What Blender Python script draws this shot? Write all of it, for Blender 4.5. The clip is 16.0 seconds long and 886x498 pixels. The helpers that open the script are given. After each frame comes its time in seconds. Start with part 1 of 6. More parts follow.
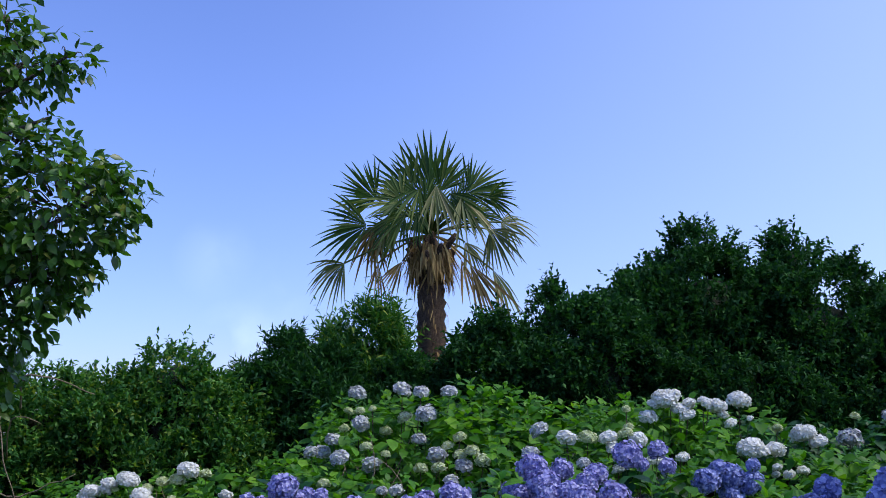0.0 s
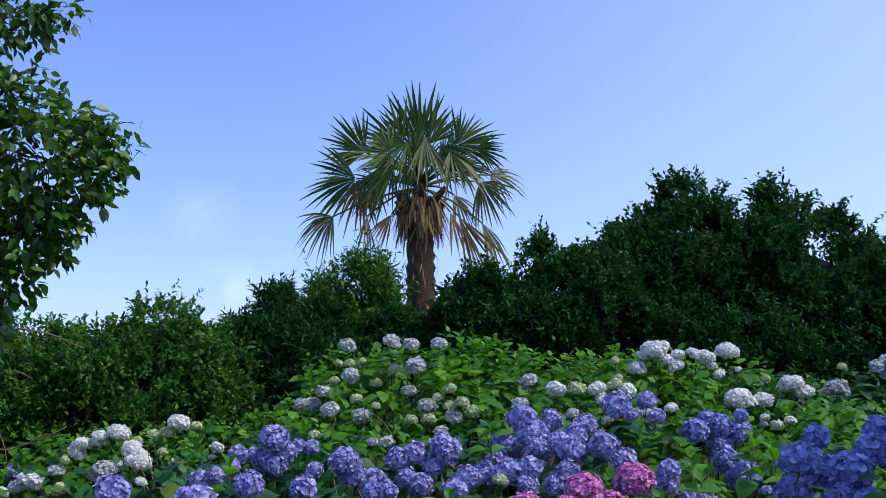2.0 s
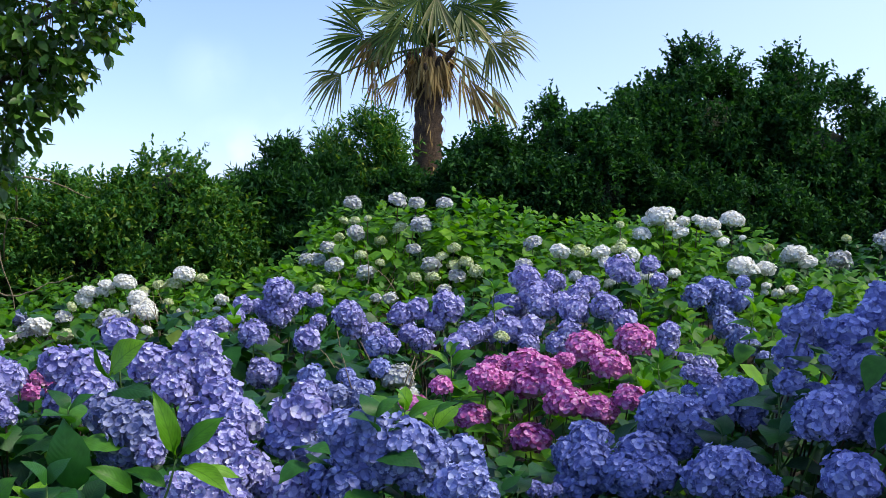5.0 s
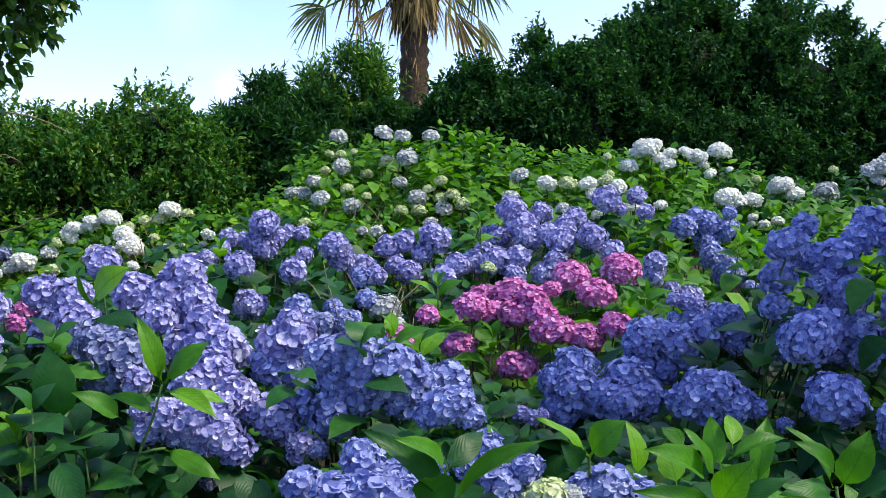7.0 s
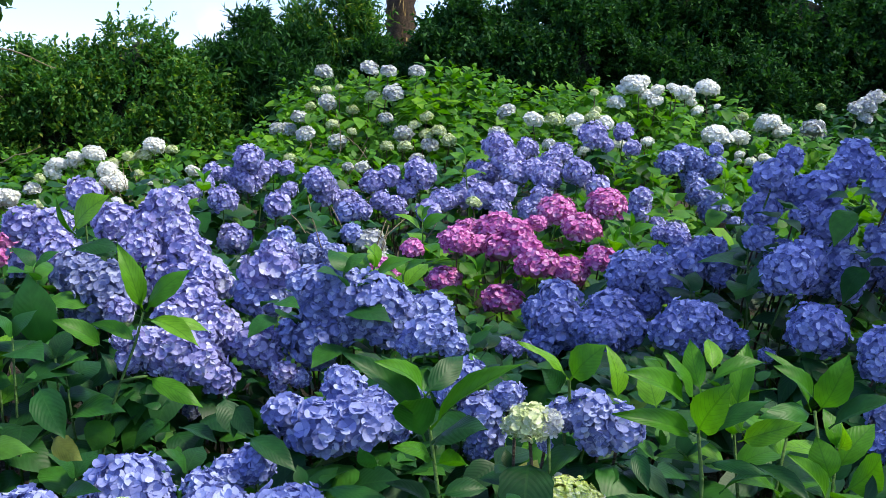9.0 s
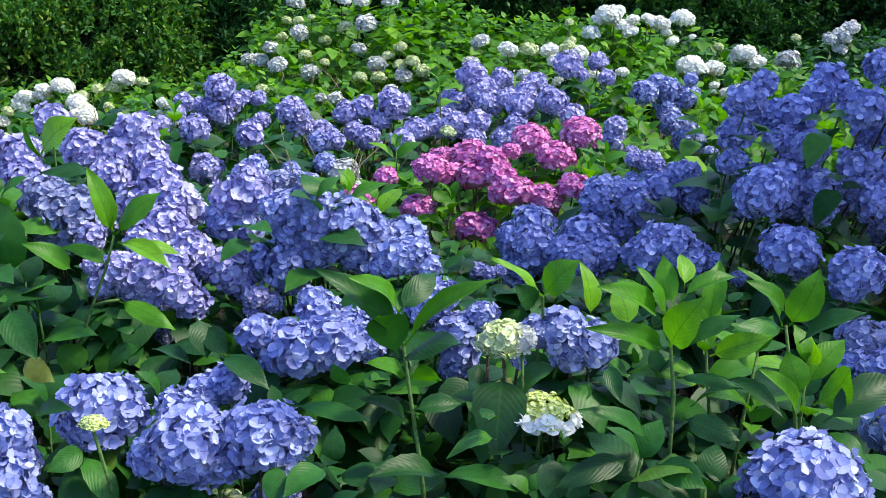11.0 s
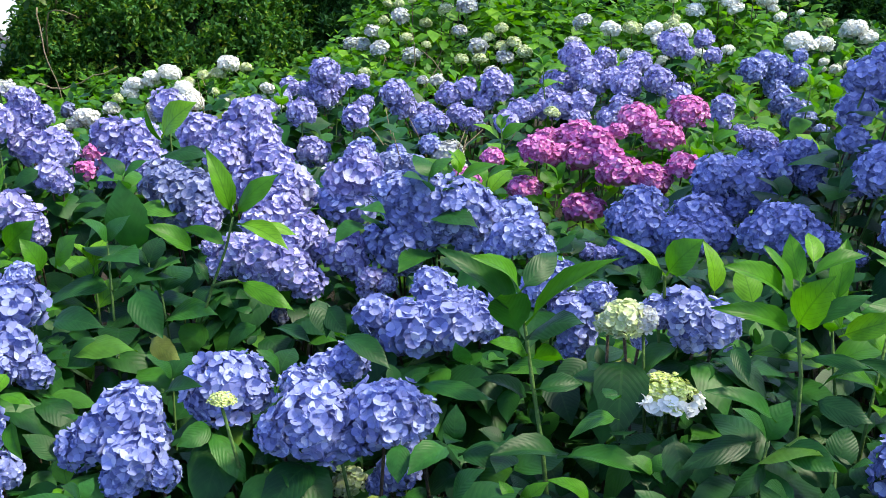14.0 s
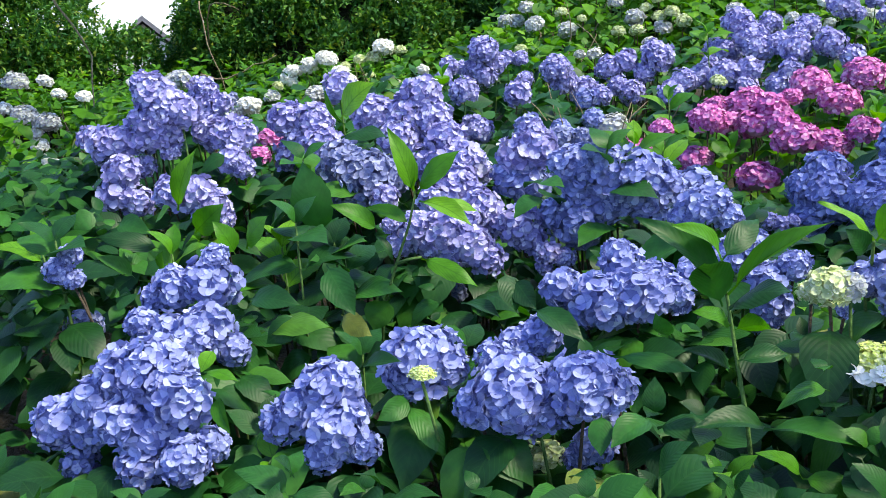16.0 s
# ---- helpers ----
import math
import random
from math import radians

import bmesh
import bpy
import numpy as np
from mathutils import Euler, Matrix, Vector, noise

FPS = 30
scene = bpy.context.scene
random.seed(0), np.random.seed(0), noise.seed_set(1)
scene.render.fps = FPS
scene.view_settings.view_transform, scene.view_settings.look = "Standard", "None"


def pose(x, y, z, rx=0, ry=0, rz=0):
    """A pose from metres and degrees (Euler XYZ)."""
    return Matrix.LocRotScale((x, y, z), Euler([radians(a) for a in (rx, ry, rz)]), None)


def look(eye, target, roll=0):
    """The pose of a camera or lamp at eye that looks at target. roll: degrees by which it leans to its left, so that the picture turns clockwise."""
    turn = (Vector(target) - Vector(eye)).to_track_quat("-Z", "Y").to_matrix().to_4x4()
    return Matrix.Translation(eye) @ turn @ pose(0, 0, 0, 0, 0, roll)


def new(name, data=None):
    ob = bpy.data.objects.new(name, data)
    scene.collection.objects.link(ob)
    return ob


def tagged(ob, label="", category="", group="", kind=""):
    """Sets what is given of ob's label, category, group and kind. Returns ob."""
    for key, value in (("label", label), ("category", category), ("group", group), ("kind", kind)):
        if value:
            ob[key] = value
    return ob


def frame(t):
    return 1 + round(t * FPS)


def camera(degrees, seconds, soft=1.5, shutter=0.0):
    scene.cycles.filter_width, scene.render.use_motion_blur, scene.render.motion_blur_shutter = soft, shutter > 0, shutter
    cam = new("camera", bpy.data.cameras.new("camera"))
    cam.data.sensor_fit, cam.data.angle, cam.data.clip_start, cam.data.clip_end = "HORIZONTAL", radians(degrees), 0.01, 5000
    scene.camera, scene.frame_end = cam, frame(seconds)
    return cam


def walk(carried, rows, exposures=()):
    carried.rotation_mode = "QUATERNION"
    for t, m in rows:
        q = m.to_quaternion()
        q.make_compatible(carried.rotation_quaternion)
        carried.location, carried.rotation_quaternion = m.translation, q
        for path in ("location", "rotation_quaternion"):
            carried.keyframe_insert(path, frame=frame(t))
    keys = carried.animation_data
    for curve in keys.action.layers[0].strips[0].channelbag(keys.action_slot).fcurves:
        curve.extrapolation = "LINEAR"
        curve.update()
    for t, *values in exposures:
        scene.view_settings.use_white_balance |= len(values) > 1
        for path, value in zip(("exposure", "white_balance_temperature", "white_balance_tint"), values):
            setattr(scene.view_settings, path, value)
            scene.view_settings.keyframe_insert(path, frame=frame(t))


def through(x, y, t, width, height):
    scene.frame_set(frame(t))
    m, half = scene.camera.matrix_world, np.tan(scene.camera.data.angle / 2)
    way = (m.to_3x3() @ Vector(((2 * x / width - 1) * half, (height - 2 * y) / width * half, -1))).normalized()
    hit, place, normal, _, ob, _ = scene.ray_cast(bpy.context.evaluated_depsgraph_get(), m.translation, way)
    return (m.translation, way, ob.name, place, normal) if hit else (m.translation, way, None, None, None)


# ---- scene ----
cam = camera(42.6, 16.0, soft=0.85)
PATH = [
    (0, (0.041, 0.119, 1.621), (0.009, 2.091, 1.948), -0.5),
    (0.5, (0.052, 0.119, 1.615), (0.023, 2.094, 1.925), -0.7),
    (1, (0.042, 0.123, 1.618), (0.016, 2.1, 1.915), -0.6),
    (1.5, (0.033, 0.132, 1.617), (0.023, 2.114, 1.887), -0.6),
    (2, (0.035, 0.135, 1.613), (0.022, 2.12, 1.86), -0.7),
    (2.5, (0.04, 0.142, 1.607), (0.032, 2.13, 1.818), -0.8),
    (2.6, (0.032, 0.151, 1.61), (0.03, 2.141, 1.808), -0.3),
    (3, (0.039, 0.144, 1.598), (0.026, 2.137, 1.77), 0.3),
    (3.5, (0.035, 0.154, 1.591), (0.014, 2.151, 1.713), 0.6),
    (4, (0.031, 0.158, 1.588), (0.009, 2.155, 1.69), 0.6),
    (4.2, (0.03, 0.154, 1.585), (0.006, 2.152, 1.669), 1.0),
    (6.3, (0.031, 0.173, 1.565), (0.011, 2.172, 1.501), 1.0),
    (6.5, (0.034, 0.173, 1.555), (0.016, 2.172, 1.485), 1.0),
    (7, (0.036, 0.176, 1.548), (0.037, 2.173, 1.451), 0.7),
    (7.5, (0.037, 0.178, 1.54), (0.042, 2.174, 1.403), 1.1),
    (8, (0.039, 0.182, 1.534), (0.048, 2.176, 1.376), 0.9),
    (8.5, (0.043, 0.185, 1.527), (0.063, 2.177, 1.346), 0.9),
    (9, (0.047, 0.187, 1.521), (0.071, 2.177, 1.321), 0.9),
    (9.5, (0.049, 0.186, 1.513), (0.09, 2.173, 1.29), 0.9),
    (11.8, (0.054, 0.196, 1.482), (0.145, 2.167, 1.155), 1.4),
    (12, (0.056, 0.196, 1.482), (0.151, 2.167, 1.156), 1.7),
    (12.5, (0.05, 0.199, 1.479), (0.134, 2.171, 1.154), 1.8),
    (13, (0.04, 0.2, 1.478), (0.059, 2.17, 1.136), 1.3),
    (13.5, (0.026, 0.197, 1.48), (-0.012, 2.166, 1.136), 0.7),
    (14, (0.011, 0.193, 1.482), (-0.086, 2.162, 1.143), -0.1),
    (14.5, (-0.003, 0.191, 1.482), (-0.157, 2.157, 1.15), -0.7),
    (15, (-0.018, 0.188, 1.481), (-0.221, 2.149, 1.146), -1.1),
    (15.2, (-0.025, 0.187, 1.484), (-0.258, 2.144, 1.143), -1.0),
    (15.5, (-0.04, 0.189, 1.479), (-0.309, 2.141, 1.135), -1.7),
    (16, (-0.062, 0.192, 1.472), (-0.416, 2.126, 1.104), -2.8),
]
walk(cam, [(t, look(eye, at, roll)) for t, eye, at, roll in PATH],
     exposures=[(0, 0.13, 5950, 9), (1.5, 0.15, 5950, 9), (3.5, 0.36, 6600, 6), (7, 0.86, 6900, 0), (9, 0.95, 6900, -1), (12, 1.30, 7000, -2), (16, 1.26, 7100, -2)])

# ---- light ----
SUN_AZIMUTH, SUN_HEIGHT = radians(104), radians(54)
world = bpy.data.worlds.new("sky")
scene.world = world
world.use_nodes = True
wn, wl = world.node_tree.nodes, world.node_tree.links
sky = wn.new("ShaderNodeTexSky")
sky.sky_type, sky.sun_disc = "NISHITA", False
sky.sun_elevation, sky.sun_rotation = SUN_HEIGHT, SUN_AZIMUTH
sky.air_density, sky.dust_density, sky.ozone_density = 0.92, 0.88, 3.0
# clear blue deepened a little, and a few thin wisps low over the hedge
wtint = wn.new("ShaderNodeMixRGB")
wtint.blend_type = "MULTIPLY"
wtint.inputs[0].default_value, wtint.inputs[2].default_value = 1.0, (1.0, 0.96, 1.34, 1)
wl.new(sky.outputs["Color"], wtint.inputs[1])
wco = wn.new("ShaderNodeTexCoord")
wnoise = wn.new("ShaderNodeTexNoise")
wnoise.inputs["Scale"].default_value, wnoise.inputs["Detail"].default_value = 14.0, 6.0
wl.new(wco.outputs["Generated"], wnoise.inputs["Vector"])
cover = None
for azimuth, height, size, amount in ((-11.0, 4.4, 0.048, 0.72), (-12.3, 8.8, 0.040, 0.20), (-7.5, 6.8, 0.070, 0.24), (-3.5, 6.0, 0.08, 0.14)):
    a, h = radians(azimuth), radians(height)
    far = wn.new("ShaderNodeVectorMath")
    far.operation = "DISTANCE"
    far.inputs[1].default_value = (math.sin(a) * math.cos(h), math.cos(a) * math.cos(h), math.sin(h))
    wl.new(wco.outputs["Generated"], far.inputs[0])
    fade = wn.new("ShaderNodeMapRange")
    fade.inputs["From Min"].default_value, fade.inputs["From Max"].default_value = size, 0.0
    fade.inputs["To Max"].default_value = amount
    wl.new(far.outputs["Value"], fade.inputs["Value"])
    if cover is None:
        cover = fade.outputs[0]
    else:
        both = wn.new("ShaderNodeMath")
        both.operation = "MAXIMUM"
        wl.new(cover, both.inputs[0])
        wl.new(fade.outputs[0], both.inputs[1])
        cover = both.outputs[0]
wisp = wn.new("ShaderNodeMapRange")
wisp.inputs["From Min"].default_value, wisp.inputs["From Max"].default_value = 0.42, 0.68
wl.new(wnoise.outputs["Fac"], wisp.inputs["Value"])
wveil = wn.new("ShaderNodeMath")
wveil.operation = "MULTIPLY"
wl.new(cover, wveil.inputs[0])
wl.new(wisp.outputs[0], wveil.inputs[1])
# a thin even haze that whitens the blue towards the sun's side
side = wn.new("ShaderNodeVectorMath")
side.operation = "DOT_PRODUCT"
side.inputs[1].default_value = (math.sin(radians(75)) * 0.97, math.cos(radians(75)) * 0.97, 0.12)
wl.new(wco.outputs["Generated"], side.inputs[0])
haze = wn.new("ShaderNodeMapRange")
haze.interpolation_type = "SMOOTHSTEP"
haze.inputs["From Min"].default_value, haze.inputs["From Max"].default_value, haze.inputs["To Max"].default_value = 0.05, 1.0, 0.50
wl.new(side.outputs["Value"], haze.inputs["Value"])
wover = wn.new("ShaderNodeMath")
wover.operation = "MAXIMUM"
wl.new(wveil.outputs[0], wover.inputs[0])
wl.new(haze.outputs[0], wover.inputs[1])
wmix = wn.new("ShaderNodeMixRGB")
wmix.inputs[2].default_value = (5.4, 6.4, 8.8, 1)
wl.new(wover.outputs[0], wmix.inputs[0])
wl.new(wtint.outputs["Color"], wmix.inputs[1])
wl.new(wmix.outputs["Color"], wn["Background"].inputs["Color"])
wn["Background"].inputs["Strength"].default_value = 0.15

sun = new("sun", bpy.data.lights.new("sun", "SUN"))
sun.data.energy, sun.data.angle, sun.data.color = 2.75, radians(11), (1.0, 0.91, 0.78)
sun.matrix_world = look((20 * math.cos(SUN_HEIGHT) * math.sin(SUN_AZIMUTH), 20 * math.cos(SUN_HEIGHT) * math.cos(SUN_AZIMUTH),
                         20 * math.sin(SUN_HEIGHT)), (0, 0, 0))


# ---- materials ----
def material(name):
    m = bpy.data.materials.new(name)
    m.use_nodes = True
    t = m.node_tree
    for n in list(t.nodes):
        t.nodes.remove(n)
    return m, t.nodes, t.links


def op(nodes, links, kind, a, b=None, clamp=False):
    n = nodes.new("ShaderNodeMath")
    n.operation, n.use_clamp = kind, clamp
    for i, v in enumerate((a, b)):
        if v is None:
            continue
        if isinstance(v, (int, float)):
            n.inputs[i].default_value = v
        else:
            links.new(v, n.inputs[i])
    return n.outputs[0]


def any_random(nodes, links):
    """A number of its own for every object and every loose piece of a mesh."""
    a = nodes.new("ShaderNodeObjectInfo").outputs["Random"]
    b = nodes.new("ShaderNodeNewGeometry").outputs["Random Per Island"]
    return op(nodes, links, "FRACT", op(nodes, links, "ADD", a, b))


def ramp(nodes, links, fac, *stops):
    r = nodes.new("ShaderNodeValToRGB")
    e = r.color_ramp.elements
    while len(e) < len(stops):
        e.new(0.5)
    for el, (p, c) in zip(e, stops):
        el.position, el.color = p, (*c, 1)
    links.new(fac, r.inputs["Fac"])
    return r.outputs["Color"]


def noise_at(nodes, links, scale, detail=4.0):
    co = nodes.new("ShaderNodeTexCoord").outputs["Object"]
    n = nodes.new("ShaderNodeTexNoise")
    n.inputs["Scale"].default_value, n.inputs["Detail"].default_value = scale, detail
    links.new(co, n.inputs["Vector"])
    return n.outputs["Fac"]


def mix(nodes, links, fac, a, b, mode="MIX"):
    n = nodes.new("ShaderNodeMixRGB")
    n.blend_type = mode
    for i, v in enumerate((fac, a, b)):
        if isinstance(v, (int, float)):
            n.inputs[i].default_value = v
        elif isinstance(v, tuple):
            n.inputs[i].default_value = (*v, 1)
        else:
            links.new(v, n.inputs[i])
    return n.outputs["Color"]


def living(name, stops, through_color, through=0.35, rough=0.45, veins=0.0, vein_color=(0.2, 0.32, 0.1), spot=0.3, gloss=0.4):
    """Leaf or petal: a glossy skin over tissue that lets some light through."""
    m, n, l = material(name)
    col = ramp(n, l, any_random(n, l), *stops)
    blot = noise_at(n, l, 35.0)
    col = mix(n, l, spot, col, ramp(n, l, blot, (0.3, (0.35, 0.35, 0.35)), (0.7, (1.25, 1.25, 1.25))), "MULTIPLY")
    p = n.new("ShaderNodeBsdfPrincipled")
    p.inputs["Roughness"].default_value = rough
    p.inputs["Specular IOR Level"].default_value = gloss
    if veins:
        uv = n.new("ShaderNodeUVMap").outputs["UV"]
        sep = n.new("ShaderNodeSeparateXYZ")
        l.new(uv, sep.inputs[0])
        u, v = sep.outputs["X"], op(n, l, "ABSOLUTE", op(n, l, "SUBTRACT", sep.outputs["Y"], 0.5))
        run = op(n, l, "MULTIPLY", op(n, l, "SUBTRACT", u, op(n, l, "MULTIPLY", op(n, l, "POWER", v, 1.4), 1.1)), 10.0)
        saw = op(n, l, "ABSOLUTE", op(n, l, "SUBTRACT", op(n, l, "FRACT", run), 0.5))
        side = op(n, l, "LESS_THAN", saw, 0.05)
        rib = op(n, l, "LESS_THAN", v, 0.022)
        line = op(n, l, "MAXIMUM", side, rib)
        col = mix(n, l, op(n, l, "MULTIPLY", line, veins), col, vein_color)
        b = n.new("ShaderNodeBump")
        b.inputs["Strength"].default_value, b.inputs["Distance"].default_value = 0.26, 0.0018
        l.new(op(n, l, "SUBTRACT", saw, op(n, l, "MULTIPLY", rib, 0.5)), b.inputs["Height"])
        l.new(b.outputs["Normal"], p.inputs["Normal"])
    l.new(col, p.inputs["Base Color"])
    tr = n.new("ShaderNodeBsdfTranslucent")
    l.new(mix(n, l, 1.0, col, through_color, "MULTIPLY"), tr.inputs["Color"])
    ms = n.new("ShaderNodeMixShader")
    ms.inputs[0].default_value = through
    l.new(p.outputs[0], ms.inputs[1])
    l.new(tr.outputs[0], ms.inputs[2])
    l.new(ms.outputs[0], n.new("ShaderNodeOutputMaterial").inputs["Surface"])
    return m


def rough_stuff(name, dark, light, scale, bump=0.6, rough=0.9, fine=120.0):
    m, n, l = material(name)
    a, b = noise_at(n, l, scale, 6.0), noise_at(n, l, fine, 3.0)
    col = mix(n, l, 0.5, ramp(n, l, a, (0.3, dark), (0.7, light)), ramp(n, l, b, (0.3, dark), (0.75, light)))
    p = n.new("ShaderNodeBsdfPrincipled")
    p.inputs["Roughness"].default_value = rough
    l.new(col, p.inputs["Base Color"])
    bm_ = n.new("ShaderNodeBump")
    bm_.inputs["Strength"].default_value, bm_.inputs["Distance"].default_value = bump, 0.02
    l.new(op(n, l, "ADD", a, b), bm_.inputs["Height"])
    l.new(bm_.outputs["Normal"], p.inputs["Normal"])
    l.new(p.outputs[0], n.new("ShaderNodeOutputMaterial").inputs["Surface"])
    return m


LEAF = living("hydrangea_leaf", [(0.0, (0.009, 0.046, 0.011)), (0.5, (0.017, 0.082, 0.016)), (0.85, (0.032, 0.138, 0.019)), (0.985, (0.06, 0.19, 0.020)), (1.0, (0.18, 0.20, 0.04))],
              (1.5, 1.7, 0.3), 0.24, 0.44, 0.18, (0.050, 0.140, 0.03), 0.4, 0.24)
# lighter, yellower copy of the leaf green, with sunlight put into the colour
MID = living("sunlit_hydrangea_leaf", [(0.0, (0.040, 0.140, 0.010)), (0.5, (0.070, 0.210, 0.014)), (0.85, (0.115, 0.290, 0.018)), (1.0, (0.18, 0.37, 0.026))],
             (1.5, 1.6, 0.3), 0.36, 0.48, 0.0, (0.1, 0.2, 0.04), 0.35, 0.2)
FRESH = living("fresh_hydrangea_leaf", [(0.0, (0.040, 0.160, 0.010)), (0.55, (0.080, 0.255, 0.013)), (1.0, (0.16, 0.37, 0.020))],
               (1.5, 1.5, 0.25), 0.36, 0.44, 0.45, (0.030, 0.11, 0.010), 0.35, 0.25)
PETALS = {}
for key, name, stops in (
        ("b", "blue_petal", ((0.155, 0.178, 0.41), (0.27, 0.305, 0.61), (0.39, 0.435, 0.74), (0.56, 0.61, 0.83))),
        ("v", "violet_blue_petal", ((0.205, 0.188, 0.42), (0.34, 0.325, 0.63), (0.49, 0.48, 0.77), (0.71, 0.71, 0.87))),
        # duller, darker blue: dusky heads, and shade put into colour on the left mass
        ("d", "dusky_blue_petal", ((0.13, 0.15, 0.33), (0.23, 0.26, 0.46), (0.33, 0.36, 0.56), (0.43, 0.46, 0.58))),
        ("l", "pale_lavender_petal", ((0.42, 0.43, 0.50), (0.59, 0.60, 0.62), (0.72, 0.73, 0.68), (0.66, 0.71, 0.48))),
        ("w", "white_petal", ((0.82, 0.82, 0.76), (0.89, 0.89, 0.84), (0.92, 0.92, 0.88), (0.90, 0.91, 0.80))),
        ("g", "greenish_white_petal", ((0.46, 0.55, 0.22), (0.58, 0.66, 0.32), (0.70, 0.75, 0.46), (0.78, 0.80, 0.60))),
        ("y", "yellow_green_bud_petal", ((0.52, 0.64, 0.16), (0.64, 0.74, 0.24), (0.74, 0.80, 0.38), (0.82, 0.85, 0.55))),
        ("p", "pink_petal", ((0.42, 0.085, 0.28), (0.60, 0.16, 0.44), (0.74, 0.30, 0.58), (0.82, 0.48, 0.68)))):
    PETALS[key] = living(name, list(zip((0.0, 0.36, 0.80, 1.0), stops)), (1, 1, 1), 0.28 if key == "w" else 0.20, 0.55, spot=0.06 if key == "w" else 0.2, gloss=0.18)
STEM = rough_stuff("green_stem", (0.040, 0.100, 0.014), (0.10, 0.19, 0.035), 30.0, 0.3, 0.8)
WOODY = rough_stuff("brown_stem", (0.04, 0.028, 0.018), (0.12, 0.085, 0.05), 40.0, 0.6)
BARK = rough_stuff("grey_brown_bark", (0.05, 0.042, 0.032), (0.16, 0.13, 0.10), 18.0, 0.9)
SOIL = rough_stuff("leaf_litter_soil", (0.018, 0.014, 0.010), (0.07, 0.055, 0.035), 6.0, 1.0, 0.95, 60.0)
# near-black green: the shade deep inside the foliage, put into the colour
CORE = rough_stuff("inner_shade", (0.006, 0.010, 0.004), (0.022, 0.034, 0.012), 14.0, 1.0, 0.95, 70.0)
HEDGE_LEAF = living("hedge_leaf", [(0.0, (0.012, 0.048, 0.016)), (0.6, (0.024, 0.082, 0.024)), (0.93, (0.048, 0.140, 0.032)), (1.0, (0.09, 0.21, 0.05))], (1.3, 1.6, 0.5), 0.26, 0.6, gloss=0.10)
LIGHT_HEDGE_LEAF = living("light_hedge_leaf", [(0.0, (0.026, 0.105, 0.026)), (0.6, (0.060, 0.178, 0.034)), (0.90, (0.13, 0.28, 0.042)), (1.0, (0.30, 0.37, 0.06))], (1.4, 1.5, 0.45), 0.30, 0.52, gloss=0.2)
TREE_LEAF = living("tree_leaf", [(0.0, (0.030, 0.085, 0.012)), (0.6, (0.060, 0.155, 0.018)), (0.92, (0.105, 0.24, 0.025)), (1.0, (0.24, 0.26, 0.04))], (1.5, 1.6, 0.35), 0.28, 0.38, gloss=0.4)
PALM_LEAF = living("palm_leaf", [(0.0, (0.030, 0.075, 0.014)), (0.6, (0.072, 0.140, 0.024)), (1.0, (0.20, 0.25, 0.06))], (1.5, 1.5, 0.4), 0.28, 0.5, gloss=0.25)
OLD_PALM_LEAF = living("yellowing_palm_leaf", [(0.0, (0.08, 0.12, 0.030)), (0.6, (0.17, 0.20, 0.05)), (1.0, (0.36, 0.33, 0.13))], (1.3, 1.2, 0.6), 0.25, 0.55)
DEAD_PALM_LEAF = living("dead_palm_leaf", [(0.0, (0.17, 0.105, 0.030)), (0.6, (0.36, 0.235, 0.065)), (1.0, (0.56, 0.41, 0.14))], (1.2, 1.0, 0.7), 0.2, 0.7)
FIBRE = rough_stuff("palm_fibre", (0.028, 0.018, 0.011), (0.14, 0.088, 0.046), 26.0, 1.0)
PALE_TWIG = rough_stuff("pale_twig_bark", (0.16, 0.12, 0.07), (0.34, 0.27, 0.17), 20.0, 0.5)
PLASTER = rough_stuff("cream_plaster", (0.55, 0.52, 0.46), (0.70, 0.67, 0.60), 3.0, 0.2)
ROOFING = rough_stuff("grey_roofing", (0.10, 0.10, 0.11), (0.20, 0.20, 0.21), 5.0, 0.4)


# ---- tools for meshes ----
def part(name, me, mat, parent=None, label="", m=None):
    ob = new(name, me)
    if mat and not me.materials:
        me.materials.append(mat)
    if parent:
        ob.parent = parent
    if m is not None:
        ob.matrix_basis = m
    if label:
        ob["label"] = label
    return ob


def to_mesh(name, verts, faces, uvs=None, mat=None, smooth=True):
    me = bpy.data.meshes.new(name)
    me.from_pydata([tuple(v) for v in verts], [], [tuple(f) for f in faces])
    if uvs is not None:
        layer = me.uv_layers.new(name="UVMap")
        loop_v = np.empty(len(me.loops), dtype=np.int32)
        me.loops.foreach_get("vertex_index", loop_v)
        layer.data.foreach_set("uv", np.asarray(uvs, dtype=np.float32)[loop_v].ravel())
    me.polygons.foreach_set("use_smooth", np.full(len(me.polygons), smooth))
    if mat:
        me.materials.append(mat)
    me.update()
    return me


